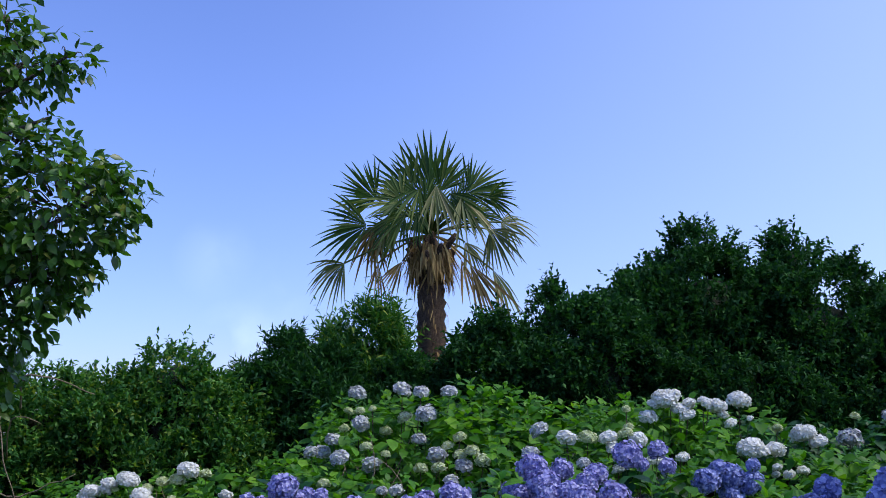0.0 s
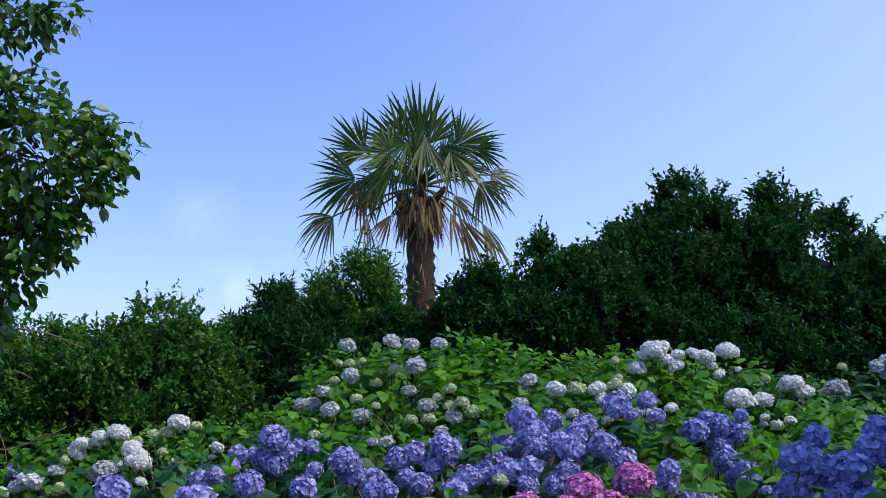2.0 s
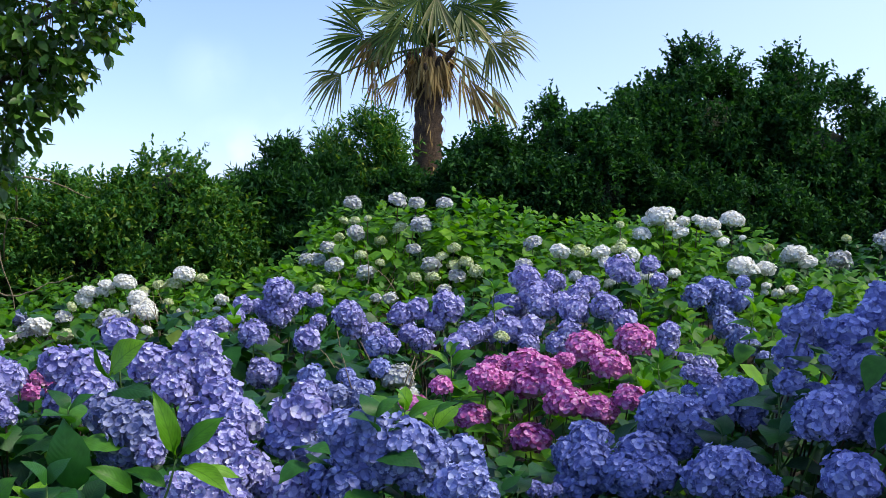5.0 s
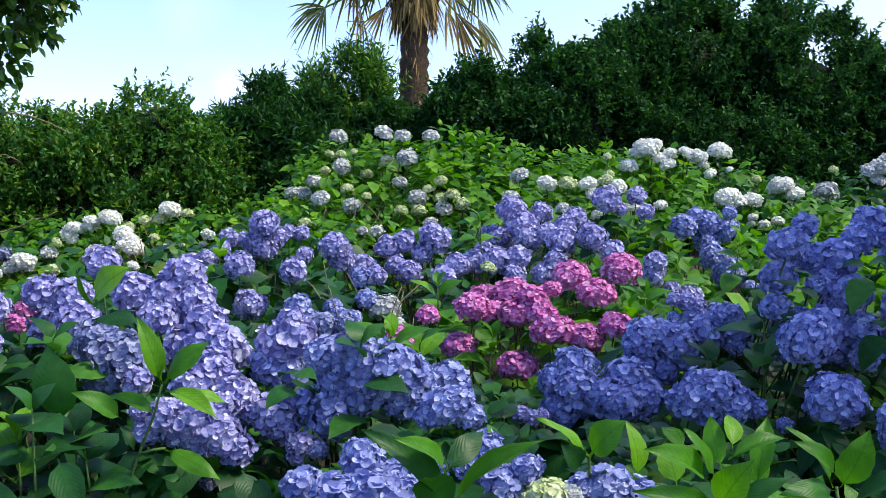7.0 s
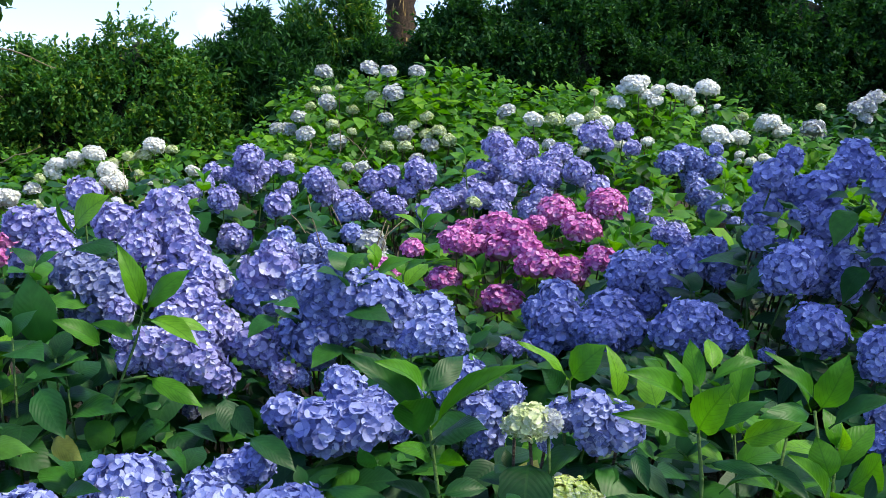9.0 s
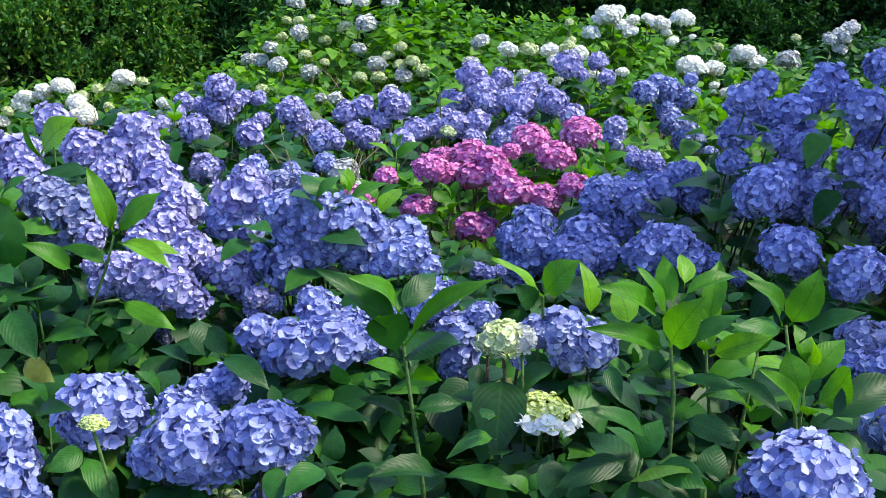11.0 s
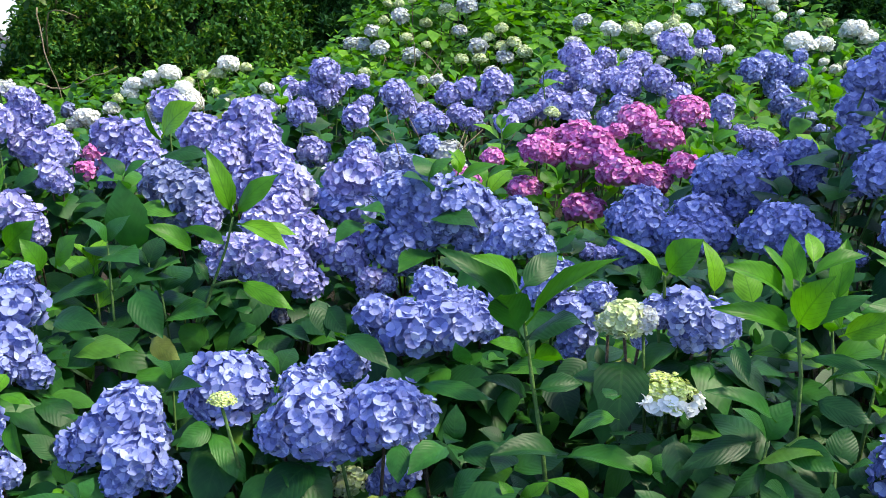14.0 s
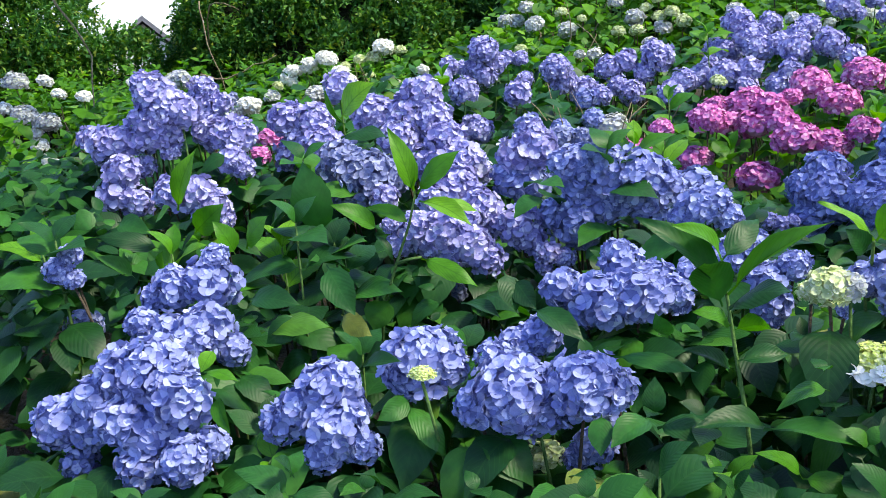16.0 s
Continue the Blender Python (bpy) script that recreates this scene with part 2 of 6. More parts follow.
def joined(name, template, placed, mat, smooth=True):
    """One mesh out of many placed copies of a small template (verts, faces, uvs); placed: an array of 4x4 matrices."""
    v, f, uv = template
    v, f, placed = np.asarray(v, float), np.asarray(f), np.asarray(placed, float)
    k, n = len(placed), len(v)
    allv = (np.einsum("kij,nj->kni", placed[:, :3, :3], v) + placed[:, None, :3, 3]).reshape(-1, 3)
    allf = (f[None] + (np.arange(k) * n)[:, None, None]).reshape(-1, f.shape[1])
    me = bpy.data.meshes.new(name)
    me.vertices.add(len(allv))
    me.vertices.foreach_set("co", allv.astype(np.float32).ravel())
    me.loops.add(allf.size)
    me.loops.foreach_set("vertex_index", allf.astype(np.int32).ravel())
    me.polygons.add(len(allf))
    me.polygons.foreach_set("loop_start", np.arange(0, allf.size, allf.shape[1], dtype=np.int32))
    me.update(calc_edges=True)
    layer = me.uv_layers.new(name="UVMap")
    layer.data.foreach_set("uv", np.tile(np.asarray(uv, np.float32), (k, 1))[allf.ravel()].ravel())
    me.polygons.foreach_set("use_smooth", np.full(len(allf), smooth))
    me.materials.append(mat)
    me.validate()
    return me


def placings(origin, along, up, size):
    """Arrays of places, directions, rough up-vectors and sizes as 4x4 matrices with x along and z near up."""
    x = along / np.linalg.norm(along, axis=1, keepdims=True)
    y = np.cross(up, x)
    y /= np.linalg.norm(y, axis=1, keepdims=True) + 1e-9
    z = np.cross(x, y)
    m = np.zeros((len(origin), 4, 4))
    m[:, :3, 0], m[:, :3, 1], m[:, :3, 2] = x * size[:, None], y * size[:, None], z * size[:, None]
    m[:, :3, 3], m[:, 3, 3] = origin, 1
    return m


LEAF_OUTLINE = ((0.0, 0.03), (0.06, 0.36), (0.15, 0.70), (0.28, 0.94), (0.42, 1.0), (0.56, 0.92), (0.70, 0.72), (0.82, 0.45), (0.91, 0.20), (1.0, 0.01))


STALKED_OUTLINE = ((0.0, 0.05), (0.11, 0.06), (0.16, 0.44), (0.25, 0.78), (0.36, 0.96), (0.47, 1.0), (0.58, 0.97), (0.70, 0.83), (0.80, 0.60), (0.88, 0.35), (0.94, 0.14), (1.0, 0.01))


def leaf_shape(length, width, nu=6, droop=0.12, fold=0.18, wave=0.0, serrate=0.0, outline=LEAF_OUTLINE):
    """An ovate, pointed leaf from its base at the origin along x, folded a little along its rib and drooping towards its tip."""
    v, uv, f = [], [], []
    us, ws = zip(*outline)
    for i in range(nu + 1):
        u = i / nu
        w = 0.5 * width * float(np.interp(u, us, ws))
        if serrate and i % 2 and i < nu:
            w *= 1 - serrate
        for s in (-1, 0, 1):
            z = -droop * length * u * u + fold * abs(s) * w + wave * length * math.sin(u * 9 + s) * abs(s)
            v.append((u * length, s * w, z))
            uv.append((u, 0.5 + 0.5 * s * w / (width * 0.5)))
    for i in range(nu):
        for s in range(2):
            a = i * 3 + s
            f.append((a, a + 3, a + 4, a + 1))
    return v, f, uv


def big_leaf(length, width, droop, fold, wave, nu=11):
    """A near leaf with its stalk: arched along its rib, cupped across, with toothed edges."""
    us, ws = zip(*STALKED_OUTLINE)
    cols = (-1.0, -0.55, 0.0, 0.55, 1.0)
    v, uv, f = [], [], []
    for i in range(nu + 1):
        u = 0.11 * i if i < 2 else 0.11 + 0.89 * ((i - 1) / (nu - 1)) ** 0.92
        half = 0.5 * width * float(np.interp(u, us, ws))
        for s in cols:
            q = half * s * (0.95 if abs(s) == 1 and i % 2 and i < nu else 1.0)
            z = length * (0.10 * math.sin(math.pi * u) - droop * u * u) + fold * abs(q) * (1.25 - 0.5 * abs(s)) + wave * length * math.sin(u * 10 + 1.7 * s) * abs(s)
            v.append((u * length, q, z))
            uv.append((u, 0.5 + q / width))
    for i in range(nu):
        for k in range(4):
            a = i * 5 + k
            f.append((a, a + 5, a + 6, a + 1))
    return v, f, uv


def tube(points, radii, sides=6):
    """A tapered round stem through the points."""
    pts = [Vector(p) for p in points]
    v, f = [], []
    for i, p in enumerate(pts):
        d = (pts[min(i + 1, len(pts) - 1)] - pts[max(i - 1, 0)]).normalized()
        a = d.cross(Vector((0.31, 0.87, 0.13))).normalized()
        b = d.cross(a)
        for k in range(sides):
            w = 2 * math.pi * k / sides
            v.append(p + (a * math.cos(w) + b * math.sin(w)) * radii[i])
    for i in range(len(pts) - 1):
        for k in range(sides):
            k2 = (k + 1) % sides
            f.append((i * sides + k, i * sides + k2, (i + 1) * sides + k2, (i + 1) * sides + k))
    f.append(tuple(range(sides))[::-1])
    f.append(tuple(range((len(pts) - 1) * sides, len(pts) * sides)))
    return v, f


def bent(a, b, sag=(0, 0, 0), n=5):
    a, b, s = Vector(a), Vector(b), Vector(sag)
    return [a.lerp(b, i / n) + s * math.sin(math.pi * i / n) for i in range(n + 1)]


def merged(pieces):
    v, f = [], []
    for pv, pf in pieces:
        k = len(v)
        v += list(pv)
        f += [tuple(i + k for i in q) for q in pf]
    return v, f


# ---- ground ----
def ground_height(x, y):
    rise = 0.13 * min(max(y - 1.3, 0.0), 8.2) + 0.05 * min(max(y - 9.5, 0.0), 4.0)
    side = 0.14 * min(max(-x - 0.8, 0.0), 3.0) * min(max((y - 4.0) / 3.0, 0.0), 1.0)
    far = min(max((y - 13.5) / 14.0, 0.0), 1.0) * 5.5
    return rise - side - far + 0.03 * noise.noise((x * 1.3, y * 1.3, 0))


def build_ground():
    xs = sorted({round(v, 3) for v in list(np.linspace(-9, 9, 61)) + [-2500, -600, -150, -60, -25, -14, 14, 25, 60, 150, 600, 2500]})
    ys = sorted({round(v, 3) for v in list(np.linspace(-4, 17, 71)) + [-2500, -600, -150, -50, -15, 24, 35, 56, 120, 400, 2500]})
    v = [(x, y, ground_height(x, y)) for y in ys for x in xs]
    w = len(xs)
    f = [(j * w + i, j * w + i + 1, (j + 1) * w + i + 1, (j + 1) * w + i) for j in range(len(ys) - 1) for i in range(w - 1)]
    g = part("ground", to_mesh("ground", v, f), SOIL)
    tagged(g, "dark soil bank with leaf litter rising under the shrubs", "ground", kind="structure")


build_ground()


# ---- hydrangeas: flower heads by bush (x, y, z, radius, colour) ----
HEADS = {}
HEADS["far_bank"] = [
    (-0.65, 7.6, 1.91, 0.063, "l"), (-0.33, 7.11, 1.91, 0.059, "l"), (-0.21, 6.99, 1.89, 0.051, "l"), (-0.04, 6.95, 1.89, 0.05, "l"),
    (-0.18, 6.95, 1.76, 0.067, "l"), (-0.31, 7.02, 1.74, 0.048, "g"), (-0.6, 7.32, 1.71, 0.059, "l"), (-0.68, 7.08, 1.68, 0.034, "g"),
    (-0.69, 7.45, 1.79, 0.033, "g"), (-0.62, 7.46, 1.79, 0.036, "g"), (-0.74, 7.04, 1.61, 0.055, "l"), (-0.85, 6.84, 1.54, 0.047, "l"),
    (-0.81, 7.09, 1.54, 0.052, "l"), (-0.66, 6.63, 1.51, 0.058, "l"), (-0.52, 6.74, 1.57, 0.039, "g"), (-0.48, 6.63, 1.47, 0.058, "l"),
    (-0.43, 7.09, 1.66, 0.041, "g"), (-0.22, 6.89, 1.61, 0.047, "l"),
]
HEADS["far_bank_low"] = [
    (-0.11, 6.67, 1.52, 0.058, "l"), (-0.05, 6.72, 1.57, 0.039, "g"), (0.02, 6.71, 1.62, 0.042, "g"), (0.04, 6.7, 1.46, 0.055, "l"),
    (0.09, 6.69, 1.54, 0.048, "g"), (0.15, 6.62, 1.49, 0.048, "g"), (0.02, 6.72, 1.52, 0.042, "g"), (-0.71, 6.32, 1.38, 0.04, "g"),
    (-0.2, 6.55, 1.45, 0.041, "g"), (-0.1, 6.63, 1.45, 0.045, "g"), (-0.03, 6.62, 1.38, 0.045, "l"), (-0.4, 6.64, 1.53, 0.029, "g"),
    (-0.52, 7.21, 1.8, 0.025, "g"), (0.4, 6.33, 1.53, 0.052, "l"), (-0.4, 6.32, 1.34, 0.034, "l"), (-0.32, 6.32, 1.34, 0.043, "l"),
    (0.68, 6.32, 1.48, 0.037, "l"),
]
HEADS["white_right"] = [
    (1.27, 7.15, 1.83, 0.085, "w"), (1.31, 7.15, 1.85, 0.066, "w"), (1.17, 7.15, 1.73, 0.062, "w"), (1.2, 7.15, 1.81, 0.038, "w"),
    (1.36, 7.15, 1.78, 0.047, "w"), (1.41, 7.15, 1.74, 0.052, "w"), (1.42, 7.15, 1.81, 0.043, "w"), (1.51, 7.15, 1.83, 0.033, "w"),
    (1.59, 7.15, 1.79, 0.062, "w"), (1.54, 7.15, 1.81, 0.043, "w"), (1.67, 7.15, 1.69, 0.038, "w"), (1.76, 7.3, 1.83, 0.077, "w"),
    (1.63, 7.15, 1.74, 0.033, "w"), (1.79, 7.15, 1.72, 0.021, "w"), (1.73, 6.95, 1.54, 0.087, "w"), (1.79, 6.95, 1.52, 0.06, "w"),
    (1.89, 7, 1.53, 0.065, "w"), (1.95, 7.15, 1.66, 0.033, "g"), (1.87, 6.9, 1.43, 0.03, "w"), (1.94, 6.9, 1.39, 0.037, "w"),
    (2.02, 6.9, 1.41, 0.037, "w"), (1.86, 6.9, 1.39, 0.027, "w"), (1.29, 6.7, 1.5, 0.035, "w"),
]
HEADS["white_far_right"] = [
    (2.18, 7.4, 1.62, 0.083, "w"), (2.14, 7.4, 1.61, 0.049, "w"), (2.27, 7.4, 1.57, 0.059, "w"), (2.47, 7.4, 1.59, 0.083, "l"),
    (2.51, 7.4, 1.73, 0.034, "g"), (2.81, 7.6, 1.73, 0.061, "l"), (2.88, 7.6, 1.75, 0.076, "l"), (2.87, 7.6, 1.67, 0.05, "l"),
    (2.93, 7.6, 1.8, 0.066, "l"),
]
HEADS["white_mid"] = [
    (0.48, 6.8, 1.66, 0.056, "l"), (0.61, 6.49, 1.61, 0.056, "w"), (0.72, 6.43, 1.61, 0.056, "g"), (0.83, 6.42, 1.61, 0.05, "w"),
    (0.99, 6.42, 1.6, 0.05, "w"), (0.86, 6.42, 1.55, 0.041, "w"), (0.94, 6.42, 1.64, 0.034, "g"), (1.22, 6.41, 1.5, 0.028, "w"),
    (1.07, 6.42, 1.49, 0.035, "w"), (0.88, 6.42, 1.44, 0.037, "w"), (0.96, 6.6, 1.77, 0.026, "g"), (0.97, 6.6, 1.67, 0.031, "g"),
    (0.94, 6.6, 1.63, 0.035, "g"), (0.87, 6.6, 1.62, 0.039, "w"), (0.87, 6.6, 1.58, 0.035, "w"), (1.02, 6.6, 1.6, 0.052, "w"),
    (0.92, 6.6, 1.44, 0.031, "w"), (1.15, 6.6, 1.47, 0.035, "w"),
]
HEADS["white_left"] = [
    (-1.82, 7.9, 1.41, 0.082, "w"), (-1.7, 7.9, 1.39, 0.046, "g"), (-1.89, 7.9, 1.35, 0.059, "g"), (-1.99, 7.9, 1.34, 0.046, "g"),
    (-2.23, 7.9, 1.35, 0.082, "w"), (-2.35, 7.9, 1.33, 0.055, "w"), (-2.38, 7.9, 1.29, 0.046, "w"), (-2.47, 7.9, 1.28, 0.068, "w"),
    (-2.51, 7.9, 1.24, 0.059, "w"), (-2.48, 7.9, 1.2, 0.041, "w"), (-2.31, 7.9, 1.29, 0.027, "g"), (-2.09, 7.9, 1.3, 0.041, "g"),
    (-2.11, 7.8, 1.25, 0.076, "w"), (-2.06, 7.8, 1.21, 0.067, "w"), (-2.01, 7.7, 1.16, 0.075, "w"), (-2.09, 7.7, 1.18, 0.044, "w"),
    (-2.15, 7.7, 1.14, 0.044, "w"),
]
HEADS["white_left_low"] = [
    (-2.23, 7.6, 1.12, 0.092, "l"), (-2.28, 7.6, 1.08, 0.061, "l"), (-2.49, 7.6, 1.2, 0.039, "g"), (-2.54, 7.6, 1.13, 0.057, "l"),
    (-2.6, 7.3, 1.08, 0.084, "w"), (-2.55, 7.3, 1.1, 0.042, "w"), (-2.67, 7.3, 1.05, 0.063, "l"), (-2.83, 7.6, 1.12, 0.057, "d"),
    (-1.85, 7.6, 1.24, 0.035, "g"), (-1.5, 7.6, 1.26, 0.048, "w"), (-1.53, 7.6, 1.2, 0.026, "w"), (-1.67, 7.6, 1.19, 0.022, "w"),
    (-1.77, 7.6, 1.18, 0.026, "w"), (-2.38, 7.2, 1.04, 0.054, "g"), (-1.88, 7.2, 1.08, 0.037, "w"), (-2.74, 7.2, 1.02, 0.05, "w"),
    (-1.41, 7.6, 1.14, 0.026, "w"), (-1.6, 7.6, 1.12, 0.022, "w"),
]
HEADS["white_far_left"] = [
    (-3.78, 6.54, 1.32, 0.084, "l"), (-3.58, 6.52, 1.32, 0.05, "w"), (-3.75, 6.54, 1.12, 0.092, "l"), (-3.61, 6.54, 1.07, 0.091, "l"),
    (-3.67, 6.53, 0.94, 0.062, "w"), (-3.68, 6.52, 1.01, 0.05, "w"), (-3.61, 6.52, 0.85, 0.054, "w"), (-3.5, 6.52, 1.24, 0.045, "w"),
    (-3.34, 6.52, 1.22, 0.049, "w"), (-2.76, 6.53, 1.29, 0.063, "l"), (-3.01, 6.52, 1.29, 0.044, "w"), (-3.88, 6.53, 1.16, 0.059, "w"),
    (-2.69, 6.52, 1.27, 0.051, "l"),
]
HEADS["blue_centre"] = [
    (0.38, 5.84, 1.47, 0.081, "v"), (0.53, 5.88, 1.46, 0.06, "v"), (0.42, 5.67, 1.4, 0.084, "v"), (0.28, 5.93, 1.35, 0.063, "v"),
    (0.33, 5.8, 1.33, 0.072, "v"), (0.44, 5.47, 1.35, 0.074, "v"), (0.52, 5.45, 1.37, 0.058, "v"), (0.55, 5.09, 1.35, 0.071, "v"),
    (0.62, 5.62, 1.4, 0.062, "v"), (0.27, 5.08, 1.26, 0.073, "v"), (0.36, 5.07, 1.28, 0.058, "v"), (0.35, 5.02, 1.21, 0.048, "v"),
    (0.48, 5.03, 1.21, 0.063, "v"), (0.52, 5.03, 1.27, 0.051, "v"), (0.68, 5.71, 1.44, 0.061, "v"), (0.68, 5.07, 1.37, 0.071, "v"),
    (0.76, 5.03, 1.31, 0.056, "v"), (0.84, 5.77, 1.53, 0.078, "v"), (1.01, 5.91, 1.55, 0.052, "v"), (1.05, 5.86, 1.47, 0.046, "v"),
    (0.95, 5.03, 1.27, 0.051, "v"), (0.94, 5.03, 1.21, 0.051, "v"), (1.02, 5.02, 1.16, 0.034, "v"), (0.91, 5.75, 1.48, 0.036, "v"),
]
HEADS["blue_right_mid"] = [
    (1.22, 5.77, 1.4, 0.071, "b"), (1.4, 6.04, 1.41, 0.083, "b"), (1.5, 6.03, 1.38, 0.072, "b"), (1.4, 6.03, 1.32, 0.071, "b"),
    (1.39, 5.83, 1.25, 0.078, "b"), (1.39, 5.51, 1.19, 0.084, "b"), (1.45, 5.37, 1.13, 0.045, "b"), (1.34, 6.03, 1.45, 0.053, "b"),
    (1.1, 5.03, 1.12, 0.059, "v"), (1.51, 6.02, 1.47, 0.039, "b"),
]
HEADS["blue_mid_left"] = [
    (0.0, 5.64, 1.33, 0.084, "v"), (-0.06, 5.63, 1.26, 0.057, "v"), (-0.22, 5.64, 1.29, 0.07, "v"), (-0.15, 5.63, 1.32, 0.059, "v"),
    (-0.07, 5.62, 1.26, 0.035, "v"), (-0.44, 5.17, 1.31, 0.072, "v"), (-0.41, 5.23, 1.25, 0.065, "v"), (-0.33, 5.4, 1.2, 0.075, "v"),
    (-0.24, 4.95, 1.2, 0.047, "v"), (0.04, 4.93, 1.2, 0.057, "v"), (-0.12, 5.49, 1.18, 0.066, "v"), (0.18, 5.21, 1.25, 0.057, "v"),
    (0.1, 5.09, 1.24, 0.061, "v"), (-0.02, 5.63, 1.36, 0.059, "v"), (0.23, 4.93, 1.24, 0.035, "g"), (-0.18, 5.52, 1.21, 0.053, "v"),
    (0.23, 5.62, 1.29, 0.043, "v"),
]
HEADS["blue_left"] = [
    (-0.78, 5.39, 1.4, 0.076, "v"), (-0.82, 5.42, 1.31, 0.068, "v"), (-0.76, 4.63, 1.26, 0.063, "v"), (-0.79, 5.41, 1.29, 0.066, "v"),
    (-0.55, 4.63, 1.24, 0.058, "v"), (-0.93, 5.31, 1.34, 0.047, "v"), (-0.92, 5.62, 1.32, 0.038, "v"), (-0.7, 5.62, 1.36, 0.038, "v"),
    (-0.64, 5.62, 1.35, 0.041, "v"), (-0.6, 5.41, 1.26, 0.042, "v"), (-0.72, 4.64, 1.1, 0.072, "v"), (-0.92, 5.12, 1.3, 0.037, "v"),
    (-1.18, 5.63, 1.2, 0.055, "v"), (-1.1, 5.63, 1.22, 0.055, "v"), (-0.74, 5.5, 1.34, 0.053, "v"),
]
HEADS["blue_mid_low"] = [
    (-0.44, 3.92, 1.17, 0.047, "b"), (-0.4, 3.92, 1.13, 0.039, "b"), (-0.37, 4.12, 1.09, 0.036, "b"), (-0.34, 4.32, 1.1, 0.035, "b"),
    (-0.29, 4.32, 1.09, 0.037, "b"), (-0.19, 4.64, 1.09, 0.073, "l"), (-0.26, 4.62, 1.13, 0.044, "b"), (-0.14, 4.52, 1.04, 0.043, "l"),
    (-0.3, 4.93, 1.19, 0.052, "b"), (-0.37, 4.42, 1.12, 0.038, "b"),
]
HEADS["pink"] = [
    (0.53, 4.5, 1.24, 0.075, "p"), (0.75, 4.7, 1.25, 0.09, "p"), (0.61, 4.38, 1.18, 0.08, "p"), (0.61, 3.93, 1.12, 0.055, "p"),
    (0.14, 4.06, 1.16, 0.064, "p"), (0.21, 4.17, 1.13, 0.059, "p"), (0.19, 4.34, 1.17, 0.062, "p"), (0.29, 4.24, 1.19, 0.077, "p"),
    (0.35, 4.09, 1.19, 0.058, "p"), (0.3, 4.09, 1.13, 0.076, "p"), (0.38, 4.03, 1.14, 0.058, "p"), (0.41, 3.94, 1.09, 0.081, "p"),
    (0.51, 3.94, 1.07, 0.073, "p"), (0.1, 4.07, 1.02, 0.066, "p"), (0.29, 3.94, 0.97, 0.075, "p"), (-0.01, 4.0, 1.14, 0.04, "p"),
    (-0.1, 3.93, 1.07, 0.06, "p"), (0.43, 4.23, 1.21, 0.04, "p"),
]
HEADS["left_mass"] = [
    (-0.8, 3.25, 1.27, 0.064, "v"), (-0.7, 3.25, 1.26, 0.07, "v"), (-0.66, 3.25, 1.32, 0.055, "v"), (-0.64, 3.25, 1.25, 0.067, "v"),
    (-0.72, 3.2, 1.21, 0.06, "v"), (-0.58, 3.15, 1.2, 0.056, "v"), (-0.53, 3.1, 1.15, 0.058, "v"), (-0.5, 3.15, 1.12, 0.04, "v"),
    (-0.53, 2.95, 1.1, 0.066, "v"), (-0.57, 2.9, 1.08, 0.048, "v"), (-0.64, 3.15, 1.14, 0.059, "v"), (-0.46, 2.9, 1.06, 0.054, "v"),
    (-0.43, 2.9, 1.02, 0.043, "v"), (-0.48, 2.85, 1.04, 0.04, "v"), (-0.71, 2.95, 1.08, 0.038, "v"), (-0.58, 3.1, 1.14, 0.052, "v"),
]
HEADS["left_mass_shaded"] = [
    # the four "d" heads carry the shade of the leaves above in their colour
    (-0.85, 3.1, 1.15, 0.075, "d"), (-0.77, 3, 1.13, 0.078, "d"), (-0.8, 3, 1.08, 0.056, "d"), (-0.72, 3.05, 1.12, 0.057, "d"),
    (-0.95, 3.2, 1.26, 0.06, "v"), (-0.92, 3.15, 1.19, 0.068, "v"), (-0.93, 3.4, 1.34, 0.051, "v"), (-0.98, 3.2, 1.21, 0.06, "v"),
    (-1.03, 3.2, 1.27, 0.054, "v"), (-1.02, 3.2, 1.17, 0.051, "v"),
]
HEADS["left_low"] = [
    (-0.64, 2.7, 1.05, 0.022, "v"), (-0.58, 2.7, 1.04, 0.047, "v"), (-0.52, 2.7, 1.03, 0.055, "v"), (-0.46, 2.7, 1, 0.055, "v"),
    (-0.42, 2.7, 0.97, 0.041, "v"), (-0.62, 2.7, 1.01, 0.035, "v"), (-0.5, 2.7, 0.99, 0.037, "v"), (-0.52, 2.8, 0.87, 0.034, "d"),
    (-0.55, 2.7, 1.01, 0.042, "v"), (-1.48, 4.23, 1.06, 0.054, "p"), (-1.3, 3.62, 1.19, 0.033, "v"),
]
HEADS["centre_side"] = [
    (-0.37, 3, 1.17, 0.059, "v"), (-0.33, 3, 1.19, 0.056, "v"), (-0.34, 3, 1.23, 0.035, "v"), (-0.39, 3, 1.12, 0.053, "b"),
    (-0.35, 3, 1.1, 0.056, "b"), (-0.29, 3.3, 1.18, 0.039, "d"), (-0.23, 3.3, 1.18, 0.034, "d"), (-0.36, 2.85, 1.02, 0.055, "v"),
    (-0.34, 2.85, 0.99, 0.045, "v"), (-0.29, 2.8, 0.96, 0.034, "v"), (-0.25, 2.8, 0.95, 0.026, "v"), (-0.3, 2.8, 0.93, 0.022, "v"),
    (-0.23, 2.85, 1.03, 0.071, "b"), (-0.18, 2.85, 1.06, 0.055, "b"), (-0.27, 2.9, 1.04, 0.048, "b"), (-0.21, 2.85, 1, 0.04, "b"),
]
